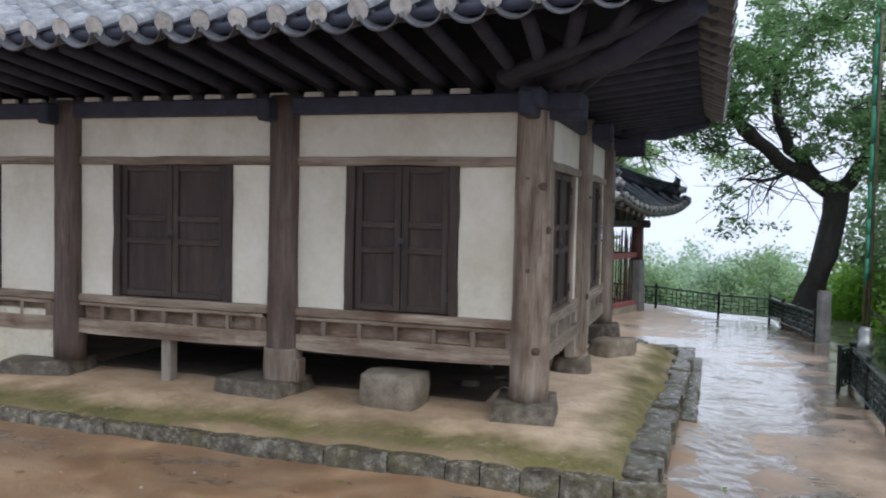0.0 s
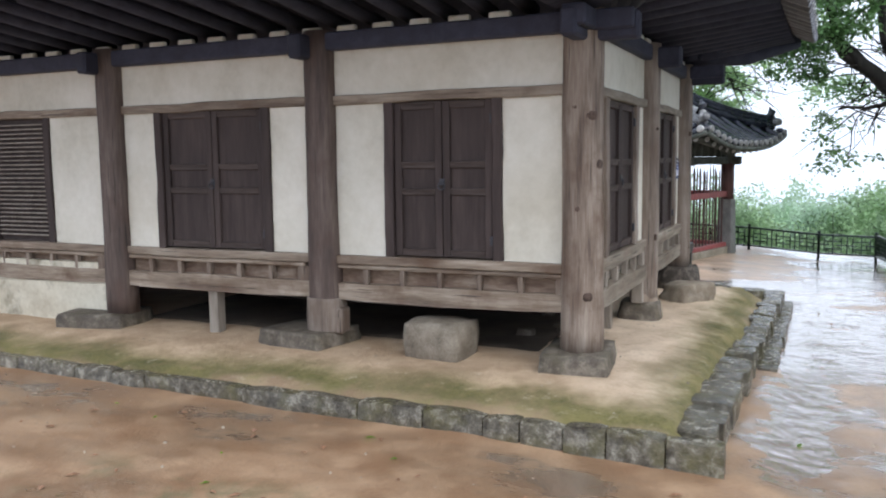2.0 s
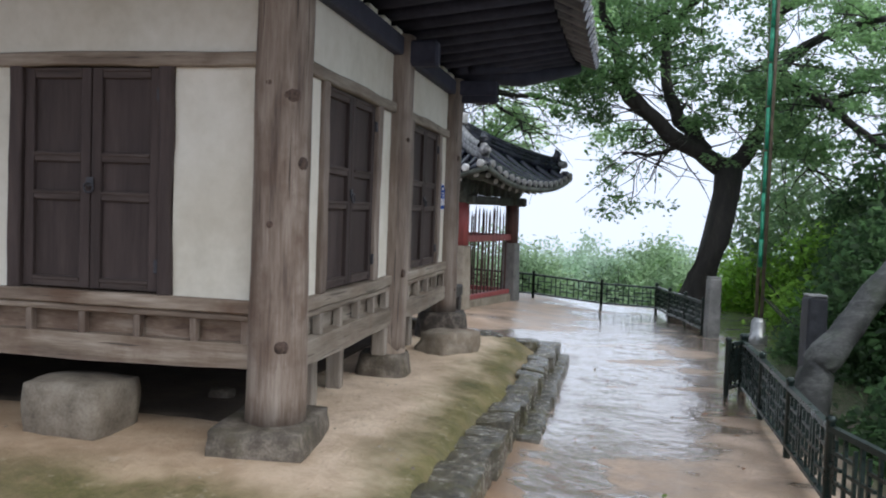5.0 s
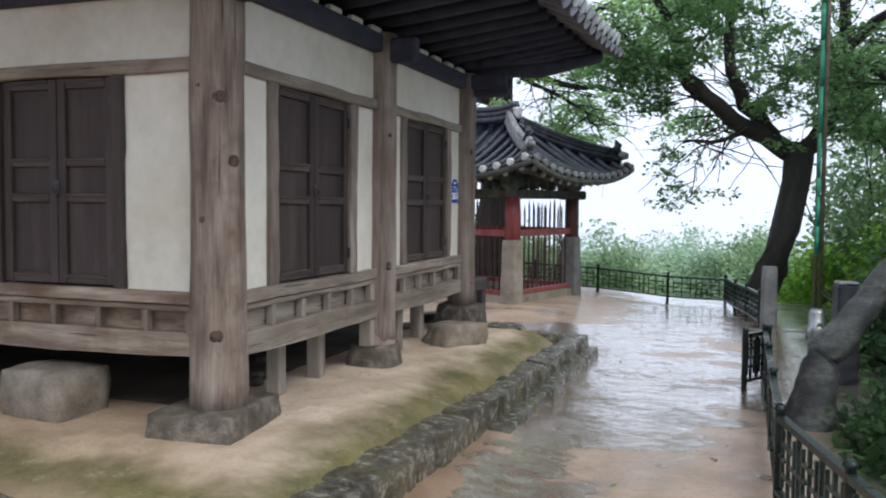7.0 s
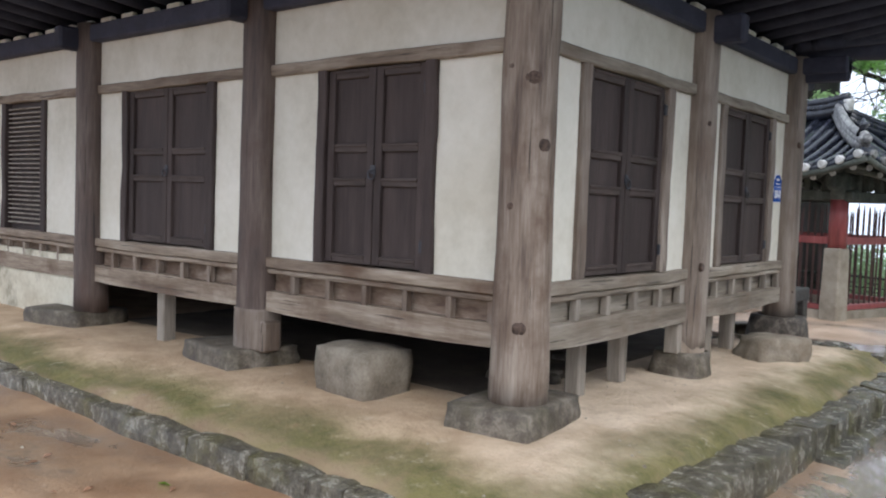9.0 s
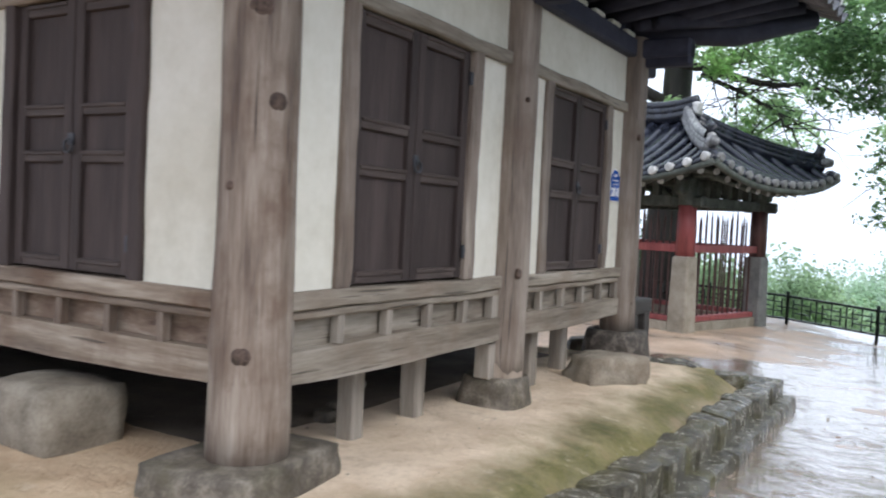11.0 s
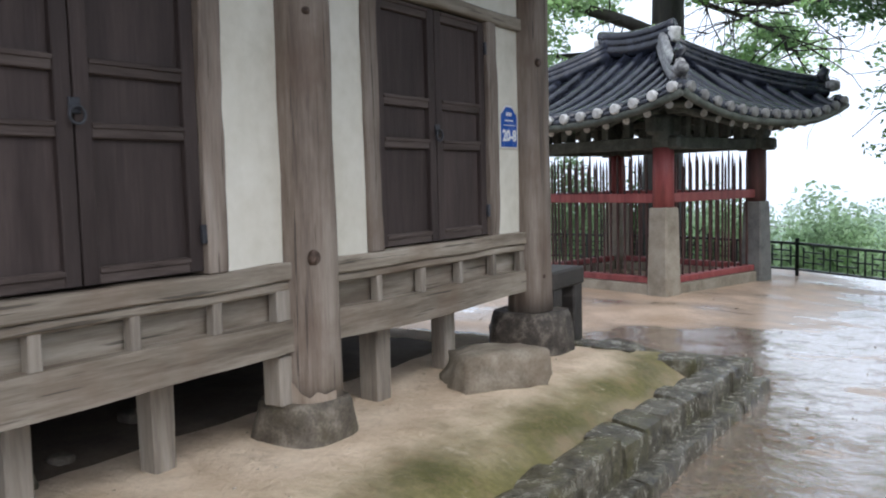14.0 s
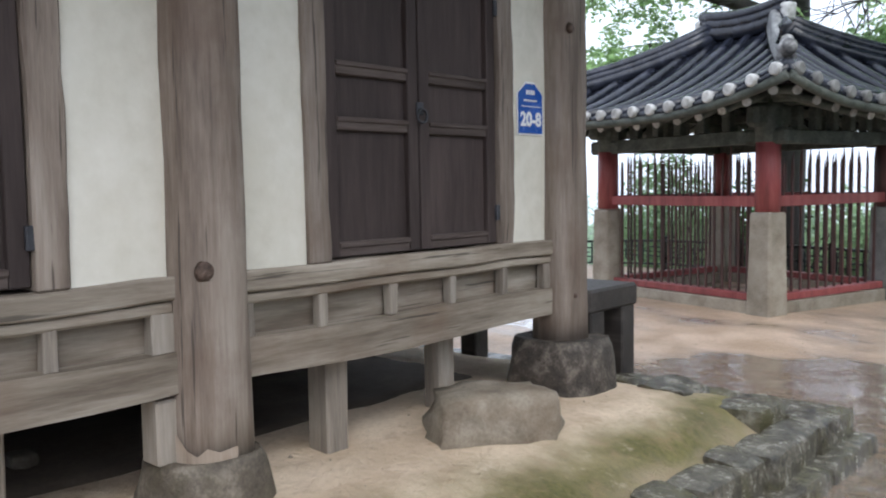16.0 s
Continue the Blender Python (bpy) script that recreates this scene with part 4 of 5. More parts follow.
vv, ff, mi = [], [], []
for m, e in rest:
    src = me_tile_end if e else me_tile
    b0 = len(vv)
    vv += [tuple(m @ v.co) for v in src.vertices]
    ff += [tuple(b0 + k for k in p.vertices) for p in src.polygons]
    mi += [p.material_index for p in src.polygons]
bulk = mesh_arrays("far_tiles", vv, ff, m_tile_sheen, roof)
bulk.data.materials.append(m_tile_end)
bulk.data.polygons.foreach_set("material_index", mi)
bulk["kind"] = "stuff"

# ---- stones of the platform ----
def stone(name, label, category, c, size, seed, group="", material=None, rz=0, **kw):
    bm = bmesh.new()
    rock(bm, (0, 0, size[2] / 2), size, seed, **kw)
    ob = part(name, bm, material or m_stone)
    ob.matrix_basis = pose(*c, 0, 0, rz)
    return tagged(ob, label, category, group)


# base stones: flat ones in front, tall hewn ones on the east side
for k, (x, y, z, sx, sy, sz, rz) in enumerate(((-0.075, 0.05, 0.24, 0.52, 0.72, 0.225, 7), (-2.52, -0.0, 0.25, 0.7, 0.6, 0.21, -8), (-4.95, -0.02, 0.25, 0.74, 0.6, 0.21, 10), (-7.3, 0, 0.25, 0.7, 0.6, 0.21, 5))):
    stone("base_stone", "flat weathered grey base stone under a pillar", "stone", (x, y, z), (sx, sy, sz), 3 + k, "base stones", rz=rz, rough=0.055, boxy=0.93, top=0.04)
for k, (x, y, z, rb, rt, hh) in enumerate(((-0.03, 2.19, 0.27, 0.225, 0.185, 0.235), (-0.01, 4.37, 0.2, 0.285, 0.23, 0.395))):
    bm = bmesh.new()
    rings = []
    for j in range(7):
        t = j / 6
        r = (rb + (rt - rb) * t) * (1.0 if j < 6 else 0.95)
        ring = []
        for i in range(20):
            a = i * math.tau / 20
            ca, sa = math.cos(a), math.sin(a)
            q = r * (1 + (0.05 + 0.07 * k) * noise.noise(Vector((ca * 1.5 + k * 7, sa * 1.5, t * 2))))
            ring.append(bm.verts.new((math.copysign(abs(ca) ** 0.66, ca) * q, math.copysign(abs(sa) ** 0.66, sa) * q, hh * min(t * 1.06, 1.0) + 0.012 * noise.noise(Vector((ca * 3, sa * 3, t))))))
        rings.append(ring)
    for p, q in zip(rings, rings[1:]):
        for i in range(20):
            bm.faces.new((p[i], p[(i + 1) % 20], q[(i + 1) % 20], q[i])).smooth = True
    bm.faces.new(rings[-1])
    ob = part("base_stone", bm, m_darkstone if k else m_stone)
    ob.matrix_basis = pose(x, y, z)
    tagged(ob, "tall dark hewn base stone under a pillar", "stone", "base stones")
stone("step_stone", "smooth brown boulder step before a door", "stone", (-1.22, -0.02, 0.28), (0.52, 0.43, 0.34), 21, rough=0.05, boxy=0.76, rz=-4, material=m_boulder)
stone("boulder", "rough flat-topped boulder beside the end pillar", "stone", (0.26, 3.44, 0.22), (0.57, 0.38, 0.3), 38, rough=0.17, boxy=0.72, top=0.1, rz=56, material=m_boulder)
stone("boulder", "small low boulder beside the north porch", "stone", (-0.5, 5.05, 0.2), (0.4, 0.3, 0.2), 35, rough=0.12, boxy=0.6, rz=20)
for k, (x, y, s) in enumerate(((-0.5, 1.1, 0.14), (-0.62, 1.35, 0.11), (-0.8, 0.9, 0.16), (-0.9, 1.9, 0.13))):
    stone("loose_stone", "small loose stone lying under the floor", "stone", (x, y, 0.31), (s, s * 0.8, s * 0.6), 41 + k, "loose stones", rough=0.15, boxy=0.4)

# edging, stone by stone
k = 0
JOINTS = [1.15, 0.81, 0.45, 0.18, -0.11, -0.36, -0.8, -1.3, -2.29, -3.26, -3.61, -4.03, -4.71, -5.2, -5.6, -6.3, -7.1, -7.8, -8.6, -9.4]
for x1, x0 in zip(JOINTS, JOINTS[1:]):
    bm = bmesh.new()
    slab(bm, (x0 + 0.002, -1.27 + rnd.uniform(-0.012, 0.01), -0.15), (x1 - 0.002, -1.13 + rnd.uniform(-0.02, 0.02), 0.262 + rnd.uniform(-0.012, 0.006)), k, 0.017, 0)
    part("kerb_stone", bm, m_kerb, platform)
    k += 1

def flag(bm, x0, x1, y0, y1, z0, z1, seed, rough, skew, tilt):
    """A split paving stone: a hewn block with a skewed outline and a tilted top."""
    slab(bm, (x0, y0, z0), (x1, y1, z1), seed, rough)
    cx, cy = (x0 + x1) / 2, (y0 + y1) / 2
    for v in bm.verts:
        dx, dy = v.co.x - cx, v.co.y - cy
        v.co.y += skew * dx
        if v.co.z > z1 - 0.06:
            v.co.z += tilt[0] * dx + tilt[1] * dy
    return bm


g = random.Random(4)
y = -1.04
while y < 5.25:
    w = g.uniform(0.22, 0.46)
    f = (y + 1) / 6.2
    out = 1.09 + 0.115 * f + g.uniform(-0.018, 0.012)
    y1 = min(y + w, 5.3)
    top = 0.25 - 0.045 * f + g.uniform(-0.012, 0.008)
    part("kerb_stone", flag(bmesh.new(), out - g.uniform(0.19, 0.26) - 0.05 * step(2.4, 0.6, y), out, y + 0.003, y1 - 0.003, -0.15, top, k, 0.015, g.uniform(-0.22, 0.22), (g.uniform(-0.1, 0.08), g.uniform(-0.07, 0.07))), m_kerb, platform)
    y, k = y + w, k + 1
for x0, x1, y0, y1 in ((0.62, 0.98, 4.62, 4.93), (0.3, 0.6, 4.6, 4.93), (0.05, 0.28, 4.7, 4.94)):
    part("kerb_stone", flag(bmesh.new(), x0, x1, y0, y1, 0.08, pz((x0 + x1) / 2, y0) + 0.012, k + 90, 0.026, g.uniform(-0.15, 0.15), (0.0, -0.03)), m_kerb, platform)
    k += 1
y = 1.6
while y < 5.3:
    w = rnd.uniform(0.6, 1.1)
    bm = bmesh.new()
    slab(bm, (1.12, y + 0.002, -0.15), (1.29 + rnd.uniform(-0.01, 0.01), min(5.42, y + w) - 0.002, 0.06 + rnd.uniform(-0.006, 0.006)), k, 0.025)
    part("ledge_stone", bm, m_kerb, platform)
    y += w
    k += 1
x = 1.2
while x > -5:
    w = rnd.uniform(0.35, 0.8)
    bm = bmesh.new()
    slab(bm, (x - w + 0.002, 4.95 + rnd.uniform(-0.06, 0.06), -0.15), (x - 0.002, 5.32 + rnd.uniform(-0.03, 0.03), 0.2 + rnd.uniform(-0.006, 0.006)), k, 0.028, 0)
    part("kerb_stone", bm, m_kerb, platform)
    x -= w
    k += 1
# fallen leaves and grit on the ground
for i in range(190):
    x, y = rnd.uniform(-4.5, 2.9), rnd.choice((rnd.uniform(-4.0, -1.4), rnd.uniform(-3.2, 4.5)))
    if y > -1.5 and x < 1.45:
        continue
    bm = bmesh.new()
    z = gz(x, y) + 0.004
    a = rnd.uniform(0, 6.28)
    s = rnd.uniform(0.018, 0.048)
    ca, sa = math.cos(a), math.sin(a)
    pts = [(s, 0, 0.003), (0.3 * s, 0.45 * s, 0.008), (-s, 0, 0.002), (0.2 * s, -0.45 * s, 0.006)]
    vs = [bm.verts.new((x + p * ca - q * sa, y + p * sa + q * ca, z + h)) for p, q, h in pts]
    vc = bm.verts.new((x, y, z + 0.014))
    for j in range(4):
        bm.faces.new((vs[j], vs[(j + 1) % 4], vc))
    tagged(part("fallen_leaf", bm, m_clay if i % 7 else m_leafbright), "small wet fallen leaf on the ground", "leaf", "fallen leaves")

# grit strewn over the yard and the platform, too fine to count
vv, ff = [], []
for i in range(1500):
    x, y = rnd.uniform(-5.5, 2.95), rnd.uniform(-4.0, 9.0)
    on = x < 1.0 and -1.1 < y < 5.0
    if not on and ((x < 1.35 and -1.4 < y < 5.5) or rnd.random() < 0.25):
        continue
    if on and rnd.random() < 0.4:
        continue
    z = (pz(x, y) if on else gz(x, y)) + 0.001
    s = 0.004 + 0.013 * rnd.random() ** 3
    b0 = len(vv)
    for q in range(5):
        t = q * math.tau / 5 + i
        r = s * rnd.uniform(0.7, 1.2)
        vv.append((x + r * math.cos(t), y + r * math.sin(t), z - 0.003))
    vv.append((x + s * 0.2, y, z + s * rnd.uniform(0.4, 0.8)))
    ff += [(b0 + q, b0 + (q + 1) % 5, b0 + 5) for q in range(5)]
grit_ob = mesh_arrays("grit", vv, ff, m_boulder)
tagged(grit_ob, "fine grey-brown grit strewn over the wet earth", "gravel", kind="stuff")

# ---- porch bench north of the hall ----
porch = thing("porch_bench", "dark timber porch floor on short square posts", "porch")
bm = bmesh.new()
box(bm, (-2.3, 4.5, 0.7), (0.09, 5.02, 0.83), 0.015)
part("porch_floor", bm, m_porch, porch)
for x, y in ((0.01, 4.93), (-1.1, 4.93), (-2.2, 4.93), (0.01, 4.6)):
    bm = bmesh.new()
    box(bm, (x - 0.07, y - 0.07, 0.2), (x + 0.07, y + 0.07, 0.705), 0.01)
    part("porch_post", bm, m_porch, porch)

# ---- house number plate ----
plate = thing("house_number_plate", "blue enamel house number plate with white figures", "sign")
Y0, Y1, ZA, ZB, ZP = 3.975, 4.19, 1.66, 1.865, 1.925


def plate_poly(shrink, x, z_lo=None, z_hi=None, peak=True):
    bm = bmesh.new()
    s = shrink
    pts = [(Y0 + s, ZA + s), (Y1 - s, ZA + s), (Y1 - s, ZB), ((Y0 + Y1) / 2 + 0.035, ZP - s * 1.3), ((Y0 + Y1) / 2 - 0.035, ZP - s * 1.3), (Y0 + s, ZB)]
    if z_hi:
        pts = [(Y0 + s, z_lo), (Y1 - s, z_lo), (Y1 - s, z_hi), (Y0 + s, z_hi)]
    f = bm.faces.new([bm.verts.new((x, y, z)) for y, z in pts])
    r = bmesh.ops.extrude_face_region(bm, geom=[f])
    for v in r["geom"]:
        if isinstance(v, bmesh.types.BMVert):
            v.co.x += 0.004
    bmesh.ops.recalc_face_normals(bm, faces=bm.faces)
    return bm


part("plate_rim", plate_poly(0.0, 0.004), m_white, plate, "white rim")
part("plate_face", plate_poly(0.008, 0.0075), m_blue, plate)
part("plate_rule", plate_poly(0.03, 0.011, 1.8, 1.804), m_white, plate)


def words(text, size, y, z, x, name):
    cu = bpy.data.curves.new("txt", "FONT")
    cu.body, cu.size, cu.align_x, cu.align_y, cu.extrude = text, size, "CENTER", "CENTER", 0.001
    cu.offset = 0.0035
    tmp = new("txt", cu)
    me = bpy.data.meshes.new_from_object(tmp.evaluated_get(bpy.context.evaluated_depsgraph_get()))
    bpy.data.objects.remove(tmp)
    me.materials.clear()
    me.materials.append(m_white)
    ob = new(name, me)
    ob.parent = plate
    ob.matrix_basis = Matrix.Translation((x, y, z)) @ Matrix(((0, 0, 1, 0), (1, 0, 0, 0), (0, 1, 0, 0), (0, 0, 0, 1)))
    return ob


words("20-8", 0.095, (Y0 + Y1) / 2, 1.735, 0.0125, "figures")
for w, z, h in ((0.075, 1.872, 0.022), (0.11, 1.832, 0.01)):
    n = 4 if h > 0.015 else 7
    for i in range(n):
        bm = bmesh.new()
        yy = (Y0 + Y1) / 2 - w / 2 + w * i / n
        box(bm, (0.0115, yy, z - h / 2), (0.013, yy + w / n * 0.7, z + h / 2))
        part("writing_bar", bm, m_white, plate)

# ---- pavilion ----
pav = thing("pavilion", "small open pavilion with red posts and grey tiled roof", "pavilion", m=pose(-1.507, 10.31, 0, 0, 0, -16.1))
PX, PY = 1.15, 1.035
for sx, sy in ((1, -1), (1, 1), (-1, -1), (-1, 1)):
    x, y = PX * sx, PY * sy
    bm = bmesh.new()
    box(bm, (x - 0.15, y - 0.15, -0.05), (x + 0.15, y + 0.15, 1.1), 0.02, jitter=0.008)
    for v in bm.verts:
        if v.co.z > 0.8:
            v.co.x, v.co.y = x + (v.co.x - x) * 0.84, y + (v.co.y - y) * 0.84
    part("stone_post", bm, m_grey if (sx, sy) == (1, 1) else m_pale, pav, "dark grey granite lower post" if (sx, sy) == (1, 1) else "pale granite lower post")
    bm = bmesh.new()
    tube(bm, [(x, y, 1.1), (x, y, 1.5), (x, y, 1.79)], [0.125, 0.125, 0.122], 14)
    # the back right post's shade is given as a darker red-brown
    part("red_post", bm, m_dull if (sx, sy) == (1, 1) else m_red, pav, "red upper post with shade painted in as a darker colour" if (sx, sy) == (1, 1) else "red painted upper post", smooth=True)
    bm = bmesh.new()
    tube(bm, [(x, y, 1.79), (x, y, 2.0), (x, y, 2.2)], [0.128, 0.13, 0.13], 14)
    part("post_head", bm, m_green, pav, smooth=True)
    bm = bmesh.new()
    box(bm, (x - 0.26, y - 0.07, 1.765), (x + 0.26, y + 0.07, 1.925), 0.03)
    box(bm, (x - 0.075, y - 0.28, 1.935), (x + 0.075, y + 0.28, 2.165), 0.04)
    part("bracket", bm, m_green, pav)


def side_runs():
    return (((-PX, -PY), (PX, -PY)), ((PX, -PY), (PX, PY)), ((PX, PY), (-PX, PY)), ((-PX, PY), (-PX, -PY)))


for k, (a, b) in enumerate(side_runs()):
    a, b = Vector((*a, 0)), Vector((*b, 0))
    d = (b - a).normalized()
    n = Vector((d.y, -d.x, 0))
    L = (b - a).length

    def bar(z0, z1, t, ends=0.1, material=m_red, name="rail", label=""):
        bm = bmesh.new()
        q0, q1 = a + d * ends, b - d * ends
        vs = []
        for q in (q0, q1):
            for s, z in ((-t, z0), (t, z0), (t, z1), (-t, z1)):
                vs.append(bm.verts.new((q.x + n.x * s, q.y + n.y * s, z)))
        for f in ((0, 1, 2, 3), (7, 6, 5, 4), (0, 4, 5, 1), (1, 5, 6, 2), (2, 6, 7, 3), (3, 7, 4, 0)):
            bm.faces.new([vs[j] for j in f])
        bmesh.ops.bevel(bm, geom=bm.edges[:], offset=0.008, segments=1, affect="EDGES")
        return part(name, bm, material, pav, label)

    bar(0.0, 0.19, 0.1, 0.16, m_pale, "plinth", "low stone plinth")
    bar(0.195, 0.27, 0.07, 0.16, m_red, "sill_rail", "red painted rail")
    for i in range(7):
        bm = bmesh.new()
        q = a + d * (L * (i + 0.5) / 7)
        box(bm, (q.x - 0.05, q.y - 0.05, 1.925), (q.x + 0.05, q.y + 0.05, 2.165), 0.01)
        part("frieze_block", bm, m_green, pav)
    mid = bar(1.15, 1.26, 0.045, 0.1, m_red, "middle_rail", "red painted rail")
    bar(1.78, 1.92, 0.055, 0.0, m_green, "tie_beam", "faded grey-green beam")
    bar(2.17, 2.26, 0.075, -0.3, m_green, "eave_plate", "faded grey-green beam")
    nb = 18 if k % 2 == 0 else 12
    for i in range(nb):
        u = 0.24 + (L - 0.48) * i / (nb - 1)
        q = a + d * u
        top = 1.68 + rnd.uniform(-0.08, 0.07)
        bm = bmesh.new()
        w = 0.0105
        box(bm, (q.x - w, q.y - w, 0.26), (q.x + w, q.y + w, top - 0.08))
        r = bmesh.ops.create_cone(bm, cap_ends=True, segments=4, radius1=w * 1.41, radius2=0.003, depth=0.12,
                                  matrix=Matrix.Translation((q.x, q.y, top - 0.02)) @ Matrix.Rotation(radians(45), 4, "Z"))
        part("bar", bm, m_dull, mid, "thin dark bar with pointed tip")

GEX, GEY, GRID = PX + 0.82, PY + 0.82, 0.42


def g_eave(u, length):
    t = abs(u / length - 0.5) * 2
    return 2.1 + 0.27 * t ** 2.6


def g_pt(side, u, s):
    """u along the eave (0 to its length), s: 0 at the eave, 1 at the ridge."""
    LX, LY = 2 * GEX, 2 * GEY
    z = g_eave(u, LX if side in "sn" else LY) * (1 - s) + 3.04 * s - 0.5 * s * (1 - s)
    if side in "sn":
        x = -GEX + u
        x = x * (1 - s) + max(-GRID, min(GRID, x * GRID / GEX * 1.0)) * s
        y = GEY * (1 - s)
        return Vector((x, -y if side == "s" else y, z))
    y = -GEY + u
    x = GEX * (1 - s) + GRID * s
    return Vector((x if side == "e" else -x, y * (1 - s), z))


verts, faces = [], []
for side in "snew":
    LL = 2 * GEX if side in "sn" else 2 * GEY
    b0, n, k = len(verts), 14, 6
    for j in range(k + 1):
        for i in range(n + 1):
            verts.append(tuple(g_pt(side, LL * i / n, j / k)))
    for j in range(k):
        for i in range(n):
            q = (b0 + j * (n + 1) + i, b0 + j * (n + 1) + i + 1, b0 + (j + 1) * (n + 1) + i + 1, b0 + (j + 1) * (n + 1) + i)
            faces.append(q)
proof = mesh_arrays("pavilion_roof", verts, faces, m_tile, pav, True)
proof["label"] = "dark grey tiled roof with pale tile ends"
mod = proof.modifiers.new("thickness", "SOLIDIFY")
mod.thickness, mod.offset = 0.07, 0
for side in "snew":
    LL = 2 * GEX if side in "sn" else 2 * GEY
    bm = bmesh.new()
    n = 14
    tube(bm, [g_pt(side, LL * i / n, 0.01) - Vector((0, 0, 0.05)) for i in range(n + 1)], 0.045, 8)
    part("eave_board", bm, m_green, proof)
    # straight tile rows, each cut off where it meets the hip
    rows = int(LL / 0.235)
    for i in range(rows):
        u = (i + 0.5) * LL / rows
        c = u - LL / 2
        half, rid = (GEX, GRID) if side in "sn" else (GEY, 0.0)
        smax = 1.0 if abs(c) <= rid else 1 - (abs(c) - rid) / (half - rid)
        smax = max(0.06, smax - 0.03)
        pts = []
        for j in range(9):
            s = smax * j / 8
            if side in "sn":
                p = Vector((c, -(GEY * (1 - s)) if side == "s" else GEY * (1 - s), 0))
            else:
                x = GEX * (1 - s) + GRID * s
                p = Vector((x if side == "e" else -x, c, 0))
            p.z = g_eave(u, LL) * (1 - s) + 3.04 * s - 0.5 * s * (1 - s) + 0.045
            if abs(c) > rid:
                t = s / max(smax, 0.01)
                hz = g_eave(0, LL) * (1 - s) + 3.04 * s - 0.5 * s * (1 - s)
                p.z = p.z * (1 - t * t) + (hz + 0.04) * t * t
            pts.append(p)
        bm = bmesh.new()
        tube(bm, pts, [0.058] * 9, 8)
        part("roll_tile", bm, m_tile, proof, smooth=True)
        out = {"s": Vector((0, -1, 0)), "n": Vector((0, 1, 0)), "e": Vector((1, 0, 0)), "w": Vector((-1, 0, 0))}[side]
        bm = bmesh.new()
        tube(bm, [pts[0] - out * 0.02, pts[0] + out * 0.03, pts[0] + out * 0.045], [0.06, 0.06, 0.042], 12)
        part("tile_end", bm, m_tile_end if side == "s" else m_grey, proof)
    nr = int(LL / 0.3)
    for i in range(nr):
        u = (i + 0.5) * LL / nr
        e = g_pt(side, u, 0.09) - Vector((0, 0, 0.13))
        if side in "sn":
            root = Vector((max(-PX, min(PX, e.x)), (-PY if side == "s" else PY) * 0.9, 2.33))
        else:
            root = Vector(((PX if side == "e" else -PX) * 0.9, max(-PY, min(PY, e.y)), 2.33))
        bm = bmesh.new()
        tube(bm, [root, e], [0.045, 0.042], 8)
        ra = part("rafter", bm, m_green, proof, smooth=True)
        bm = bmesh.new()
        dd = (e - root).normalized()
        tube(bm, [e - dd * 0.005, e + dd * 0.012], 0.043, 10)
        part("rafter_end", bm, m_tile_end, proof, "pale painted rafter end")
# hips, ridge and their end pieces
for sx in (1, -1):
    for sy in (1, -1):
        pts = []
        for j in range(9):
            s = j / 8
            x, y = GEX * (1 - s) + GRID * s, GEY * (1 - s)
            pts.append(Vector((x * sx, y * sy, g_eave(0, 2) * (1 - s) + 3.04 * s - 0.5 * s * (1 - s) + 0.1)))
        pts = [pts[0].lerp(pts[1], 0.9)] + pts[2:]
        bm = bmesh.new()
        for off, r in ((0.0, 0.085), (0.075, 0.07), (0.14, 0.06)):
            tube(bm, [p + Vector((0, 0, off)) for p in pts], r, 8)
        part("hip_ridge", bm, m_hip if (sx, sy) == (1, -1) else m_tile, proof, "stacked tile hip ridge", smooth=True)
        bm = bmesh.new()
        q = pts[0] + Vector((0, 0, 0.08))
        o = Vector((sx, sy, 0)).normalized()
        tube(bm, [q - o * 0.05, q + o * 0.06, q + o * 0.14], [0.08, 0.08, 0.06], 12)
        part("ridge_end", bm, m_hip, proof, "pale grey ridge end tile", smooth=True)
        bm = bmesh.new()
        tube(bm, [q + Vector((0, 0, 0.06)) - o * 0.1, q + Vector((0, 0, 0.2)) - o * 0.04, q + Vector((0, 0, 0.28)) - o * 0.1], [0.09, 0.075, 0.02], 8)
        part("ridge_finial", bm, m_tile, proof, smooth=True)
bm = bmesh.new()
for off, r in ((0.08, 0.1), (0.18, 0.085), (0.27, 0.075)):
    tube(bm, [Vector((x, 0, 3.06 + off + 0.05 * (abs(x) / 0.5) ** 2)) for x in np.linspace(-0.6, 0.6, 9)], r, 8)
part("roof_ridge", bm, m_tile, proof, "stacked tile ridge", smooth=True)
for sx in (1, -1):
    bm = bmesh.new()
    rock(bm, (0.6 * sx, 0, 3.26), (0.1, 0.18, 0.19), 5, rough=0.2, boxy=0.6)
    part("ridge_end", bm, m_tile_end, proof, "white plastered ridge end")

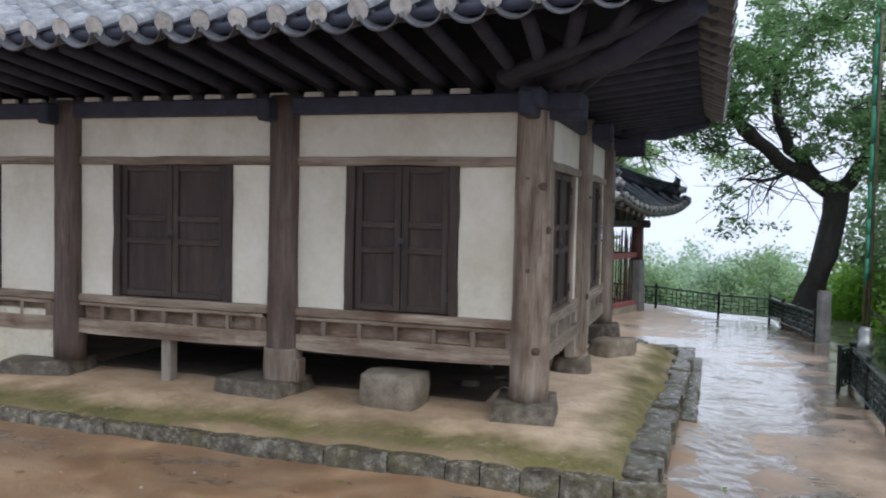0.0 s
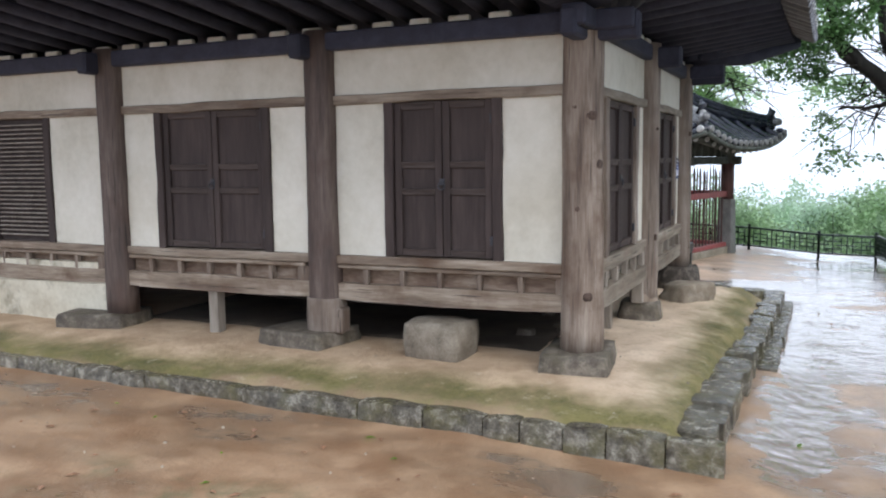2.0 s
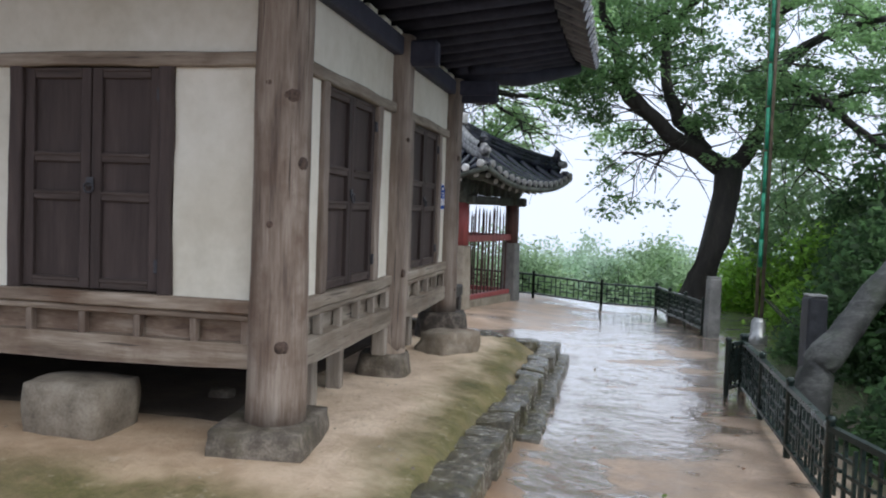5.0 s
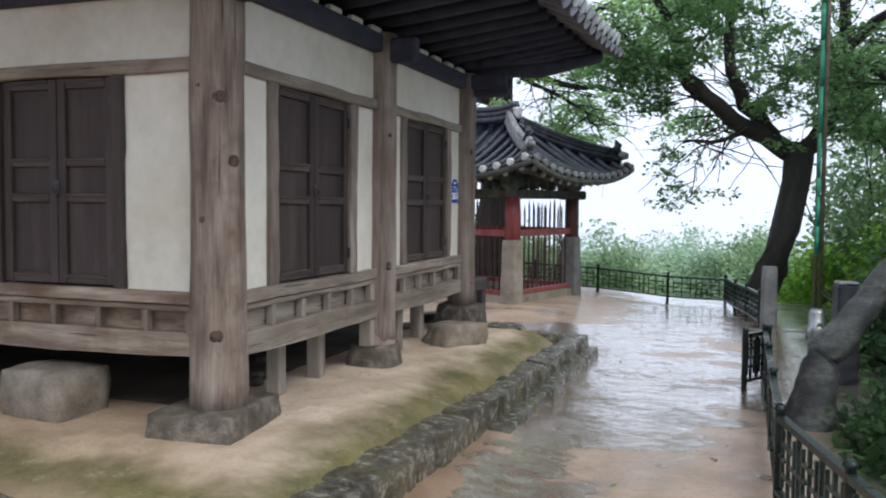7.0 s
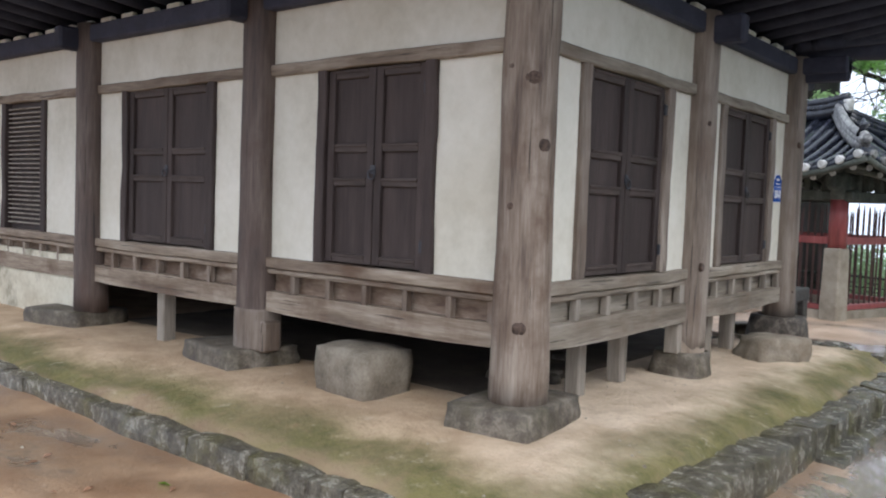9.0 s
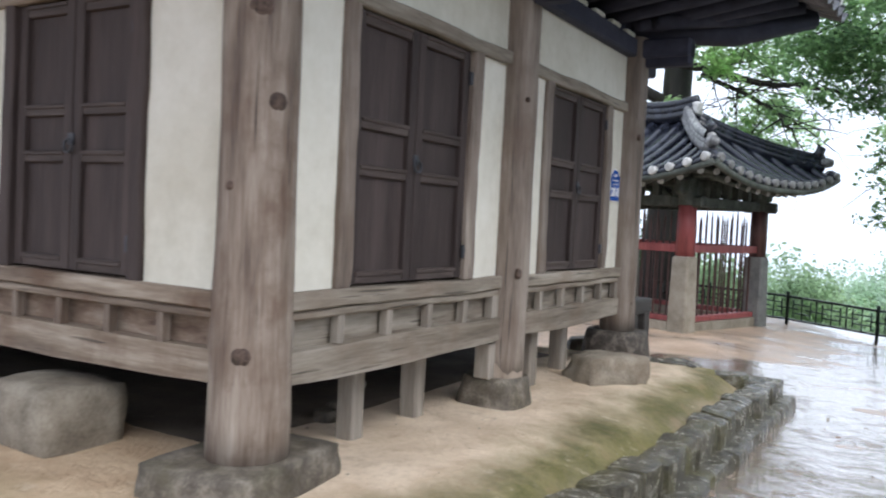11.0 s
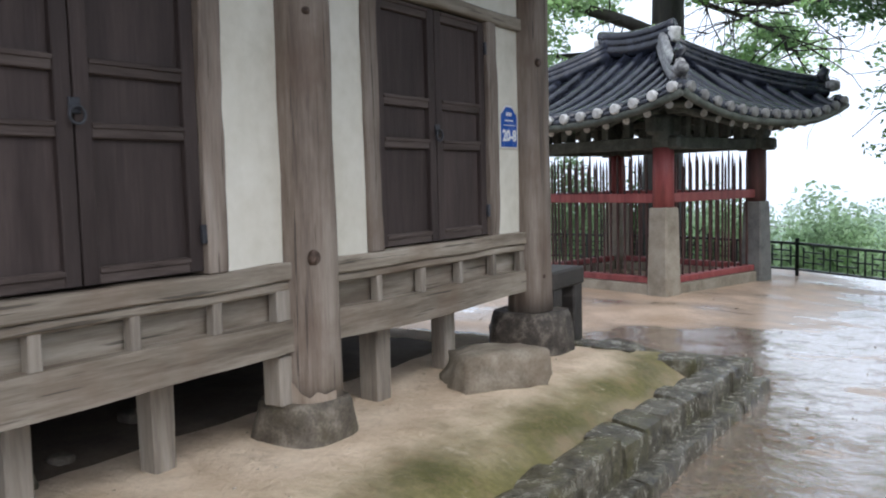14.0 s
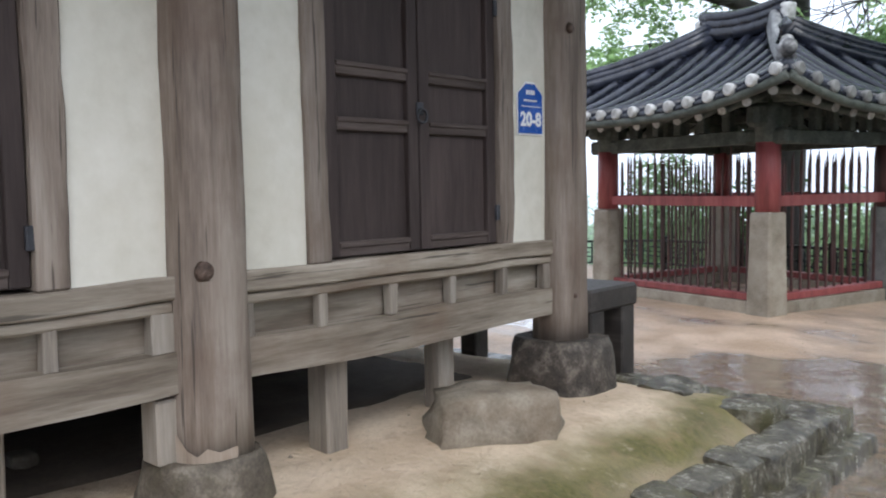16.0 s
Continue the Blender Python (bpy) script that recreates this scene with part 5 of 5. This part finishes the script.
# ---- iron fences ----
def fence(pts, height, spacing, label):
    """A low lattice fence along points on the ground; one thing with posts, rails and lattice panels."""
    ob = thing("iron_fence", label, "fence", "iron fences")
    for a, b in zip(pts, pts[1:]):
        a, b = Vector((*a, 0)), Vector((*b, 0))
        L = (b - a).length
        n = max(1, round(L / spacing))
        d = (b - a) / L
        nrm = Vector((-d.y, d.x, 0))

        def bar(bm, u0, z0, u1, z1, t, w):
            """A flat bar between two points of the panel, t its half depth, w its half width."""
            p0, p1 = a + d * u0, a + d * u1
            g0, g1 = gz(p0.x, p0.y), gz(p1.x, p1.y)
            q0, q1 = p0 + Vector((0, 0, g0 + z0)), p1 + Vector((0, 0, g1 + z1))
            e = (q1 - q0).normalized()
            s = nrm.cross(e)
            vs = [bm.verts.new(q + nrm * i * t + s * j * w) for q in (q0, q1) for i, j in ((-1, -1), (1, -1), (1, 1), (-1, 1))]
            for f in ((0, 1, 2, 3), (7, 6, 5, 4), (0, 4, 5, 1), (1, 5, 6, 2), (2, 6, 7, 3), (3, 7, 4, 0)):
                bm.faces.new([vs[j] for j in f])

        for i in range(n + 1):
            u = L * i / n
            p = a + d * u
            g = gz(p.x, p.y)
            bm = bmesh.new()
            tube(bm, [(p.x, p.y, g - 0.1), (p.x, p.y, g + height + 0.04), (p.x, p.y, g + height + 0.05), (p.x, p.y, g + height + 0.075)], [0.026, 0.026, 0.036, 0.02], 8)
            part("fence_post", bm, m_iron, ob)
            if i == n:
                break
            u1 = L * (i + 1) / n
            for z, w in ((height, 0.018), (0.09, 0.014)):
                bm = bmesh.new()
                bar(bm, u, z, u1, z, 0.022, w)
                part("fence_rail", bm, m_iron, ob)
            cells = max(2, round((u1 - u) / 0.42))
            for c in range(cells):
                c0, c1 = u + (u1 - u) * c / cells, u + (u1 - u) * (c + 1) / cells
                cw, z0, z1 = c1 - c0, 0.09, height
                m = (c0 + c1) / 2
                q = (z1 - z0)
                bm = bmesh.new()
                t, w = 0.01, 0.01
                bar(bm, c1, z0, c1, z1, 0.012, 0.011)
                bar(bm, m, z0, m, z0 + q * 0.3, t, w)
                bar(bm, m, z1 - q * 0.3, m, z1, t, w)
                bar(bm, c0 + cw * 0.2, z0 + q * 0.3, c1 - cw * 0.2, z0 + q * 0.3, t, w)
                bar(bm, c0 + cw * 0.2, z1 - q * 0.3, c1 - cw * 0.2, z1 - q * 0.3, t, w)
                bar(bm, c0 + cw * 0.2, z0 + q * 0.12, c0 + cw * 0.2, z1 - q * 0.12, t, w)
                bar(bm, c1 - cw * 0.2, z0 + q * 0.12, c1 - cw * 0.2, z1 - q * 0.12, t, w)
                bar(bm, c0, z0 + q * 0.5, c0 + cw * 0.38, z0 + q * 0.5, t, w)
                bar(bm, c1 - cw * 0.38, z0 + q * 0.5, c1, z0 + q * 0.5, t, w)
                bar(bm, m, z0 + q * 0.3, m, z1 - q * 0.3, t, w * 0.7)
                part("lattice_panel", bm, m_iron, ob)
    return ob


fence([(-6.2, 13.0), (-2.3, 12.2), (0.25, 11.75), (1.54, 11.65), (2.54, 11.62)], 0.45, 1.3, "low black iron lattice fence along the hill edge")
fence([(2.54, 11.62), (3.06, 8.5)], 0.47, 1.1, "low black iron lattice fence before the big tree")
fence([(2.86, 4.06), (3.07, 4.42)], 0.51, 0.5, "open black iron lattice gate leaf")
fence([(3.04, 4.42), (3.04, 0.9), (3.75, -2.4), (4.0, -5.0)], 0.51, 1.25, "wet black iron lattice fence beside the walkway")

# ---- stone posts, pole, leaning trunk ----
for x, y, w, h, lab in ((3.17, 8.3, 0.1, 0.86, "square pale grey granite post at the fence"), (3.765, 4.75, 0.108, 0.97, "dark wet granite post behind the fence")):
    bm = bmesh.new()
    box(bm, (-w, -w, -0.1), (w, w, h), 0.02, jitter=0.008)
    for v in bm.verts:
        if v.co.z > 0.5:
            v.co.x *= 0.88
            v.co.y *= 0.88
    ob = part("granite_post", bm, m_grey if y > 6 else m_navy)
    ob.matrix_basis = pose(x, y, gz(x, y), 0, 0, 12)
    tagged(ob, lab, "post", "granite posts")
    cap = bmesh.new()
    box(cap, (-w * 0.86, -w * 0.86, h - 0.004), (w * 0.86, w * 0.86, h + 0.022), 0.012, jitter=0.006)
    part("cap", cap, m_grey, ob, "paler grey top")
pole = thing("green_pole", "tall pole in green netting on a steel foot", "pole", m=pose(3.76, 8.0, gz(3.76, 8.0)))
bm = bmesh.new()
tube(bm, [(0, 0, -0.05), (0, 0, 0.12), (0, 0, 0.14), (0, 0, 0.3), (0, 0, 0.36)], [0.13, 0.13, 0.1, 0.1, 0.06], 16)
part("pole_foot", bm, m_steel, pole, "domed steel foot", smooth=True)
for dx, dy in ((0.035, 0), (-0.03, 0.03)):
    bm = bmesh.new()
    tube(bm, [(dx, dy, 0.3), (dx, dy, 9.0)], 0.026, 8)
    part("pole_shaft", bm, m_brass, pole)
bm = bmesh.new()
for ox, oy in ((-0.024, 0.0), (0.026, 0.012)):
    h = 1.07
    while h < 8.2:
        d = rnd.uniform(0.25, 0.6)
        q = rnd.uniform(0.022, 0.027)
        tube(bm, [(ox, oy, h), (ox + rnd.uniform(-0.004, 0.004), oy, h + d * 0.5), (ox, oy, h + d)], q, 8)
        h += d + rnd.choice((0.0, 0.0, 0.03))
part("net_sleeve", bm, m_net, pole, "bright green net sleeve", smooth=True)
bm = bmesh.new()
bend = [((3.36, 2.93, -0.2), 0.25), ((3.37, 2.96, 0.15), 0.18), ((3.43, 3.0, 0.5), 0.14), ((3.82, 3.18, 1.0), 0.112), ((4.21, 3.3, 1.48), 0.102), ((5.2, 3.6, 2.65), 0.085), ((6.4, 3.95, 4.0), 0.06)]
lt, lr = [], []
for (p, r0), (q, r1) in zip(bend, bend[1:]):
    for j in range(6):
        v = Vector(p).lerp(Vector(q), j / 6)
        lt.append(v + noise.noise_vector(v * 2.1) * 0.03)
        lr.append((r0 + (r1 - r0) * j / 6) * (1 + 0.2 * noise.noise(v * 4.3)))
lean = thing("leaning_tree", "dark wet tree trunk leaning out behind the fence", "tree")
tube(bm, lt, lr, 16, wobble=0.08)
part("trunk", bm, m_barkpale, lean, smooth=True)
for p in ([(4.5, 3.39, 1.83), (4.6, 3.4, 2.3), (4.8, 3.4, 2.8), (5.0, 3.3, 3.6)], [(5.1, 3.57, 2.55), (5.2, 4.1, 3.1), (5.2, 4.8, 3.9)]):
    bm = bmesh.new()
    tube(bm, [Vector(q) for q in p], [0.05, 0.042, 0.034, 0.02][:len(p)], 8, wobble=0.1)
    part("branch", bm, m_barkpale, lean, smooth=True)
stone("boulder", "low wet dark rock behind the fence", "stone", (4.35, 2.3, gz(4.35, 2.3) - 0.08), (0.9, 0.7, 0.2), 61, rough=0.15, boxy=0.5, rz=80)

# ---- trees ----
def limb(bm, pts, r0, r1, seg=8):
    n = len(pts)
    tube(bm, pts, [r0 + (r1 - r0) * i / (n - 1) for i in range(n)], seg, wobble=0.06)


def grow(bm, p, d, length, r, depth, tips, g, droop=0.05):
    """A branch that bends, splits and ends in a tip that carries leaves."""
    pts, q = [p.copy()], p.copy()
    n = 4
    for i in range(n):
        d = (d + Vector((g.uniform(-0.3, 0.3), g.uniform(-0.3, 0.3), g.uniform(-0.22, 0.2) - droop))).normalized()
        q = q + d * length / n
        pts.append(q.copy())
    limb(bm, pts, r, r * 0.55, 6 if depth > 1 else 4)
    tips += pts[2:]
    if depth == 0:
        return
    for i in range(g.choice((2, 2, 3))):
        k = g.choice((1, 2, 3, 4))
        a = Vector((g.gauss(0, 1), g.gauss(0, 1), g.gauss(0, 0.55)))
        nd = (d * 0.75 + a.normalized() * 0.85).normalized()
        grow(bm, pts[k], nd, length * g.uniform(0.58, 0.82), r * 0.55, depth - 1, tips, g, droop * 1.3)


def crown_from(tips, per, spread, seed):
    """Leaves in flat, drooping sprays, one round each tip."""
    g = np.random.default_rng(seed)
    t = np.array([tuple(p) for p in tips])
    m = len(t)
    up = g.normal(size=(m, 3)) * 0.34 + np.array([0, 0, 1.0])
    up /= np.linalg.norm(up, axis=1)[:, None]
    e = np.cross(up, g.normal(size=(m, 3)))
    e /= np.linalg.norm(e, axis=1)[:, None]
    f = np.cross(up, e)
    size = spread * g.uniform(0.55, 1.4, (m, 1))
    ang = g.uniform(0, math.tau, (m, per))
    rad = np.sqrt(g.random((m, per))) * size
    lx, ly = rad * np.cos(ang) * 1.35, rad * np.sin(ang) * 0.8
    lz = g.normal(size=(m, per)) * 0.16 * size - 0.35 * rad * rad / size
    c = t[:, None, :] + lx[..., None] * e[:, None, :] + ly[..., None] * f[:, None, :] + lz[..., None] * up[:, None, :]
    return c.reshape(-1, 3)


def tree(label, seed, trunk, limbs, depth, per, leaf, spread, length, material=m_leaf, bark=m_bark, r=0.02, gaps=0.0, clumps=400, low=(-99, 0)):
    """trunk: points with radii; limbs: lists of points with start and end radius, from which the small branches grow."""
    g = random.Random(seed)
    ob = thing("tree", label, "tree", "trees")
    bm = bmesh.new()
    tube(bm, [p for p, _ in trunk], [q for _, q in trunk], 14, wobble=0.05)
    part("trunk", bm, bark, ob, smooth=True)
    tips = []
    for pts, r0, r1 in limbs:
        bm = bmesh.new()
        pts = [Vector(p) for p in pts]
        fine = [pts[0]]
        for a, b in zip(pts, pts[1:]):
            for k in (1, 2, 3):
                j = Vector([g.uniform(-0.05, 0.05) for _ in range(3)])
                fine.append(a.lerp(b, k / 3) + j)
        limb(bm, fine, r0, r1, 9)
        for i, p in enumerate(fine[2:], 2):
            dirv = (fine[i] - fine[i - 1]).normalized()
            for _ in range(2):
                a = Vector((g.gauss(0, 1), g.gauss(0, 1), g.gauss(-0.1, 0.5))).normalized()
                grow(bm, p, (dirv * 0.5 + a).normalized(), length * g.uniform(0.7, 1.2), r * (0.5 + 0.5 * (1 - i / len(fine))), depth, tips, g)
        part("limb", bm, bark, ob, smooth=True)
    tips = [p + Vector((g.gauss(0, 0.18), g.gauss(0, 0.18), g.gauss(0, 0.12))) for p in tips for _ in (0, 1)]
    tips = [p for p in tips if noise.noise(p * 0.62) > gaps and not (p.x < low[0] and p.z < low[1]) and min((p - Vector(q)).length for q, _ in trunk) > 0.85]
    tips = g.sample(tips, min(clumps, len(tips)))
    lv = leaf_mesh("crown", crown_from(tips, per, spread, seed), leaf, material, ob, 0.45, seed)
    lv["label"] = "loose crown of small green leaves"
    return ob


F = Vector((3.67, 11.4, 2.5))
tree("large dark-barked tree with a spreading leafy crown", 5,
     [((2.95, 11.05, -0.5), 0.42), ((3.08, 11.1, 0.1), 0.31), ((3.28, 11.15, 0.6), 0.265), ((3.49, 11.2, 1.29), 0.235), ((3.64, 11.3, 2.1), 0.23), (tuple(F), 0.25), ((3.72, 11.4, 2.75), 0.19)],
     [([F, (2.79, 11.2, 3.0), (2.14, 11.0, 3.57), (1.73, 10.8, 4.06), (1.49, 10.5, 4.79), (1.2, 10.1, 5.6)], 0.18, 0.05),
      ([(3.25, 11.3, 2.85), (2.79, 11.4, 3.44), (2.55, 11.5, 4.04), (2.48, 11.6, 4.96), (2.4, 11.5, 6.0)], 0.16, 0.05),
      ([(3.72, 11.4, 2.6), (4.17, 11.5, 3.21), (4.3, 11.5, 4.25), (4.32, 11.5, 5.5), (4.5, 11.3, 6.4)], 0.17, 0.05),
      ([(2.14, 11.0, 3.5), (1.42, 10.9, 4.19), (0.7, 10.5, 4.7)], 0.1, 0.03),
      ([(2.79, 11.2, 2.95), (2.3, 11.0, 2.78), (1.8, 10.9, 2.75)], 0.05, 0.02),
      ([(4.3, 11.5, 4.3), (4.1, 9.8, 4.15), (4.6, 9.1, 3.5), (5.24, 9.0, 2.95), (5.9, 9.0, 2.75)], 0.09, 0.04),
      ([(4.2, 11.5, 3.6), (5.2, 11.2, 3.8), (6.4, 10.8, 4.1)], 0.1, 0.03),
      ([(4.3, 11.5, 4.3), (4.9, 10.4, 4.7), (5.3, 9.2, 4.7), (5.6, 8.0, 4.4)], 0.1, 0.03),
      ([(2.48, 11.6, 4.9), (2.9, 10.4, 5.4), (3.2, 9.2, 5.5), (3.3, 8.2, 5.3)], 0.08, 0.03),
      ([(4.32, 11.5, 5.3), (5.4, 11.6, 5.9), (6.8, 11.4, 6.2)], 0.08, 0.03),
      ([(4.05, 11.45, 3.05), (4.6, 11.3, 2.9), (5.2, 11.2, 2.5)], 0.05, 0.02)],
     1, 72, 0.046, 0.31, 0.95, gaps=-0.02, clumps=680, low=(1.3, 3.4))
T2 = Vector((-2.52, 14.6, 4.0))
tree("dark-trunked leafy tree rising behind the pavilion", 9,
     [((-2.75, 14.7, -1.2), 0.46), ((-2.65, 14.6, 1.0), 0.37), (tuple(T2), 0.3), ((-2.5, 14.6, 4.7), 0.28), ((-2.48, 14.6, 5.6), 0.24), ((-2.4, 14.4, 7.0), 0.18)],
     [([T2, (-3.5, 14.2, 4.4), (-4.6, 13.9, 4.9), (-5.8, 13.6, 5.3)], 0.14, 0.05), ([(-2.45, 14.5, 4.8), (-1.94, 14.2, 4.6), (-1.14, 14.0, 4.35), (-0.16, 13.8, 4.15), (0.8, 13.5, 3.9)], 0.1, 0.03),
      ([(-2.6, 14.5, 5.4), (-3.4, 14.0, 6.4), (-4.2, 13.4, 7.2)], 0.13, 0.05), ([(-2.45, 14.4, 5.0), (-1.7, 14.1, 5.4), (-0.3, 13.6, 5.7), (1.0, 13.2, 6.0)], 0.12, 0.04),
      ([(-1.94, 14.2, 4.5), (-0.95, 14.0, 4.05), (-0.36, 13.8, 3.6), (-0.1, 13.7, 3.2)], 0.05, 0.02), ([(-2.6, 14.6, 3.6), (-3.6, 14.4, 3.7), (-4.9, 14.2, 3.8)], 0.1, 0.04),
      ([(-2.45, 14.4, 5.8), (-1.9, 13.6, 6.2), (-1.2, 12.8, 6.3)], 0.1, 0.04)],
     1, 76, 0.054, 0.37, 1.1, material=m_leafgreen, gaps=0.04, clumps=430)


# undergrowth and woods: clumps of leaves round many stems
def clump_cloud(n, box_lo, box_hi, per, spread, seed, keep):
    g = np.random.default_rng(seed)
    c = g.uniform(box_lo, box_hi, (n * 4, 3))
    c = np.array([p for p in c if keep(p)])[:n]
    return np.repeat(c, per, 0) + g.normal(size=(len(c) * per, 3)) * np.array([spread, spread, spread * 0.6])


def bush(label, c, size, n, leaf, material, seed, name="bush"):
    """A shrub: stems from the ground and leaves on an uneven dome."""
    g = random.Random(seed)
    ob = thing(name, label, "bush" if name == "bush" else "tree", "bushes")
    for _ in range(7):
        bm = bmesh.new()
        d = Vector((g.gauss(0, 0.5), g.gauss(0, 0.5), 1)).normalized()
        p0 = Vector((c[0] + g.gauss(0, size[0] * 0.12), c[1] + g.gauss(0, size[1] * 0.12), c[2] - 0.3))
        pts = [p0]
        for i in range(4):
            d = (d + Vector((g.uniform(-0.3, 0.3), g.uniform(-0.3, 0.3), 0.0))).normalized()
            pts.append(pts[-1] + Vector((d.x * size[0] * 0.22, d.y * size[1] * 0.22, d.z * size[2] * 0.24)))
        limb(bm, pts, 0.035, 0.01, 5)
        part("stem", bm, m_bark, ob, smooth=True)
    if name == "slope_tree":
        bm = bmesh.new()
        tube(bm, [(c[0], c[1], gz(c[0], c[1]) - 0.2), (c[0] + 0.1, c[1], c[2]), (c[0], c[1], c[2] + size[2] * 0.6)], [0.2, 0.15, 0.05], 7, wobble=0.06)
        part("trunk", bm, m_bark, ob, smooth=True)
    gg = np.random.default_rng(seed)
    k = gg.normal(size=(n // 12, 3))
    k /= np.linalg.norm(k, axis=1)[:, None]
    k *= gg.uniform(0.35, 1.0, (len(k), 1)) ** 0.6
    k[:, 2] = np.abs(k[:, 2])
    cl = np.array(c) + k * np.array(size) * np.array([0.5, 0.5, 1.0])
    pts = np.repeat(cl, 12, 0) + gg.normal(size=(len(cl) * 12, 3)) * leaf * 2.6
    leaf_mesh("foliage", pts, leaf, material, ob, 0.35, seed)
    return ob


for k, (x, y, z, sx, sy, sz, n, lf, mt, lab) in enumerate((
        (4.3, 13.4, -0.6, 2.2, 2.0, 1.7, 5000, 0.06, m_leafbright, "bright yellow-green shrub beyond the fence"),
        (5.6, 12.4, -0.7, 2.4, 2.4, 2.4, 6000, 0.065, m_leafbright, "bright yellow-green shrub beyond the fence"),
        (6.2, 9.6, -0.9, 3.0, 3.0, 3.1, 11000, 0.075, m_leafdark, "dense dark green shrub on the slope"),
        (5.9, 6.9, -0.8, 2.8, 2.8, 2.6, 11000, 0.07, m_leafdark, "dense dark green shrub on the slope"),
        (7.6, 8.2, -1.2, 3.6, 3.6, 4.2, 13000, 0.085, m_leafdark, "dense dark green shrub on the slope"),
        (6.0, 4.4, -0.9, 2.4, 2.6, 2.0, 9000, 0.065, m_leafdark, "dense dark green shrub on the slope"),
        (8.5, 12.5, -1.6, 4.0, 4.0, 5.6, 14000, 0.095, m_leafdark, "tall dark green thicket on the slope"),
        (7.4, 4.8, -1.2, 3.4, 3.6, 4.4, 11000, 0.08, m_leafdark, "tall dark green thicket on the slope"),
        (10.5, 10.0, -2.2, 4.5, 4.5, 7.5, 13000, 0.11, m_leafdark, "tall dark green thicket on the slope"),
        (6.6, 11.4, -1.0, 2.6, 2.6, 4.6, 10000, 0.085, m_leafdark, "tall dark green thicket on the slope"),
        (4.9, 5.8, -0.4, 1.7, 2.4, 2.3, 9000, 0.06, m_leafdark, "dense dark green shrub on the slope"),
        (5.7, 2.7, -0.6, 2.2, 3.2, 2.6, 10000, 0.065, m_leafdark, "dense dark green shrub on the slope"),
        (5.0, 8.0, -0.4, 1.5, 2.2, 1.3, 5000, 0.06, m_leafdark, "low dark green shrub behind the fence"),
        (4.1, 2.3, -0.25, 1.1, 2.4, 0.65, 5000, 0.05, m_leafdark, "low dark green shrub behind the fence"),
        (4.3, 0.1, -0.25, 1.2, 2.2, 0.7, 5000, 0.05, m_leafdark, "low dark green shrub behind the fence"),
        (4.4, 6.6, -0.3, 1.1, 1.8, 0.9, 5000, 0.05, m_leafdark, "low dark green shrub behind the fence"),
        (4.9, 3.6, -0.4, 1.3, 2.6, 0.8, 4500, 0.055, m_leafdark, "low dark green shrub behind the fence"),
        (5.2, 1.2, -0.5, 1.6, 2.6, 1.2, 5000, 0.06, m_leafdark, "low dark green shrub behind the fence"),
        (5.0, 10.3, -0.5, 1.6, 1.6, 1.2, 4500, 0.06, m_leafbright, "bright yellow-green shrub beyond the fence"),
        (5.3, 14.2, -0.9, 2.8, 2.4, 4.6, 9000, 0.075, m_leafmid, "leafy mid-green thicket beyond the fence"),
        (-4.9, 15.2, -1.1, 2.6, 2.2, 3.2, 7000, 0.06, m_leafmid, "leafy mid-green thicket behind the pavilion"),
        (-3.3, 15.6, -1.2, 1.8, 1.8, 2.9, 5000, 0.06, m_leafdark, "dark green shrub behind the pavilion"),
        (6.4, 13.6, -1.0, 2.6, 2.4, 3.2, 7000, 0.08, m_leafdark, "tall dark green thicket on the slope"))):
    bush(lab, (x, y, z), (sx, sy, sz), n, lf, mt, 100 + k)
g = random.Random(12)
SLOPE = [(-0.9, 24.0, 3.0, 0.6, True), (3.4, 19.0, 2.4, 0.3, False), (-6.5, 21.0, 3.2, 0.9, True)]
for k in range(44):
    y = g.uniform(17.0, 42)
    tall = k % 7 == 0
    SLOPE.append((-0.25 * y + g.uniform(-0.42, 0.75) * y, y, g.uniform(2.2, 4.4) * (0.7 + y / 60),
                  1.6 - (y + 4) * math.tan(radians(g.uniform(0.9, 1.7) if tall else g.uniform(1.5, 3.4))), tall))
for k, (x, y, w, top, tall) in enumerate(SLOPE):
    hgt = w * (g.uniform(1.2, 1.6) if tall else g.uniform(0.7, 1.25))
    # from y = 30 on, the leaf colour itself carries the haze
    bush("tall hazy green tree on the slope below" if tall else "hazy green tree top on the slope below", (x, y, top - hgt), (w * (0.75 if tall else 1), w, hgt), 7000 if tall else 8000, 0.045 + 0.0014 * y, m_leafmid if y < 30 else m_leafhaze, 200 + k, "slope_tree")
# far woods: hundreds of small crowns, too far to tell apart
g = np.random.default_rng(3)
r = 45 + 90 * g.random(420) ** 1.4
a = g.uniform(-1.2, 1.0, 420)
cc = np.stack([r * np.sin(a), r * np.cos(a), 1.4 - r * np.tan(np.radians(g.uniform(2.7, 5.2, 420))) - 1.2], 1)
big = g.uniform(0.55, 1.2, (420, 1))
# every crown is a cluster of clumps
cl = np.repeat(cc, 9, 0) + g.normal(size=(420 * 9, 3)) * np.repeat(big, 9, 0) * np.array([1.9, 1.9, 1.3])
cl = np.repeat(cl, 64, 0)
k = g.normal(size=cl.shape)
k /= np.linalg.norm(k, axis=1)[:, None]
pts = cl + k * np.array([1.4, 1.4, 0.9]) * g.uniform(0.6, 1.05, (len(cl), 1))
woods = leaf_mesh("far_woods", pts, 0.17, m_leafhaze, None, 0.2, 77)
tagged(woods, "pale green woods in the distance, haze painted into their leaves", "woods", kind="stuff")
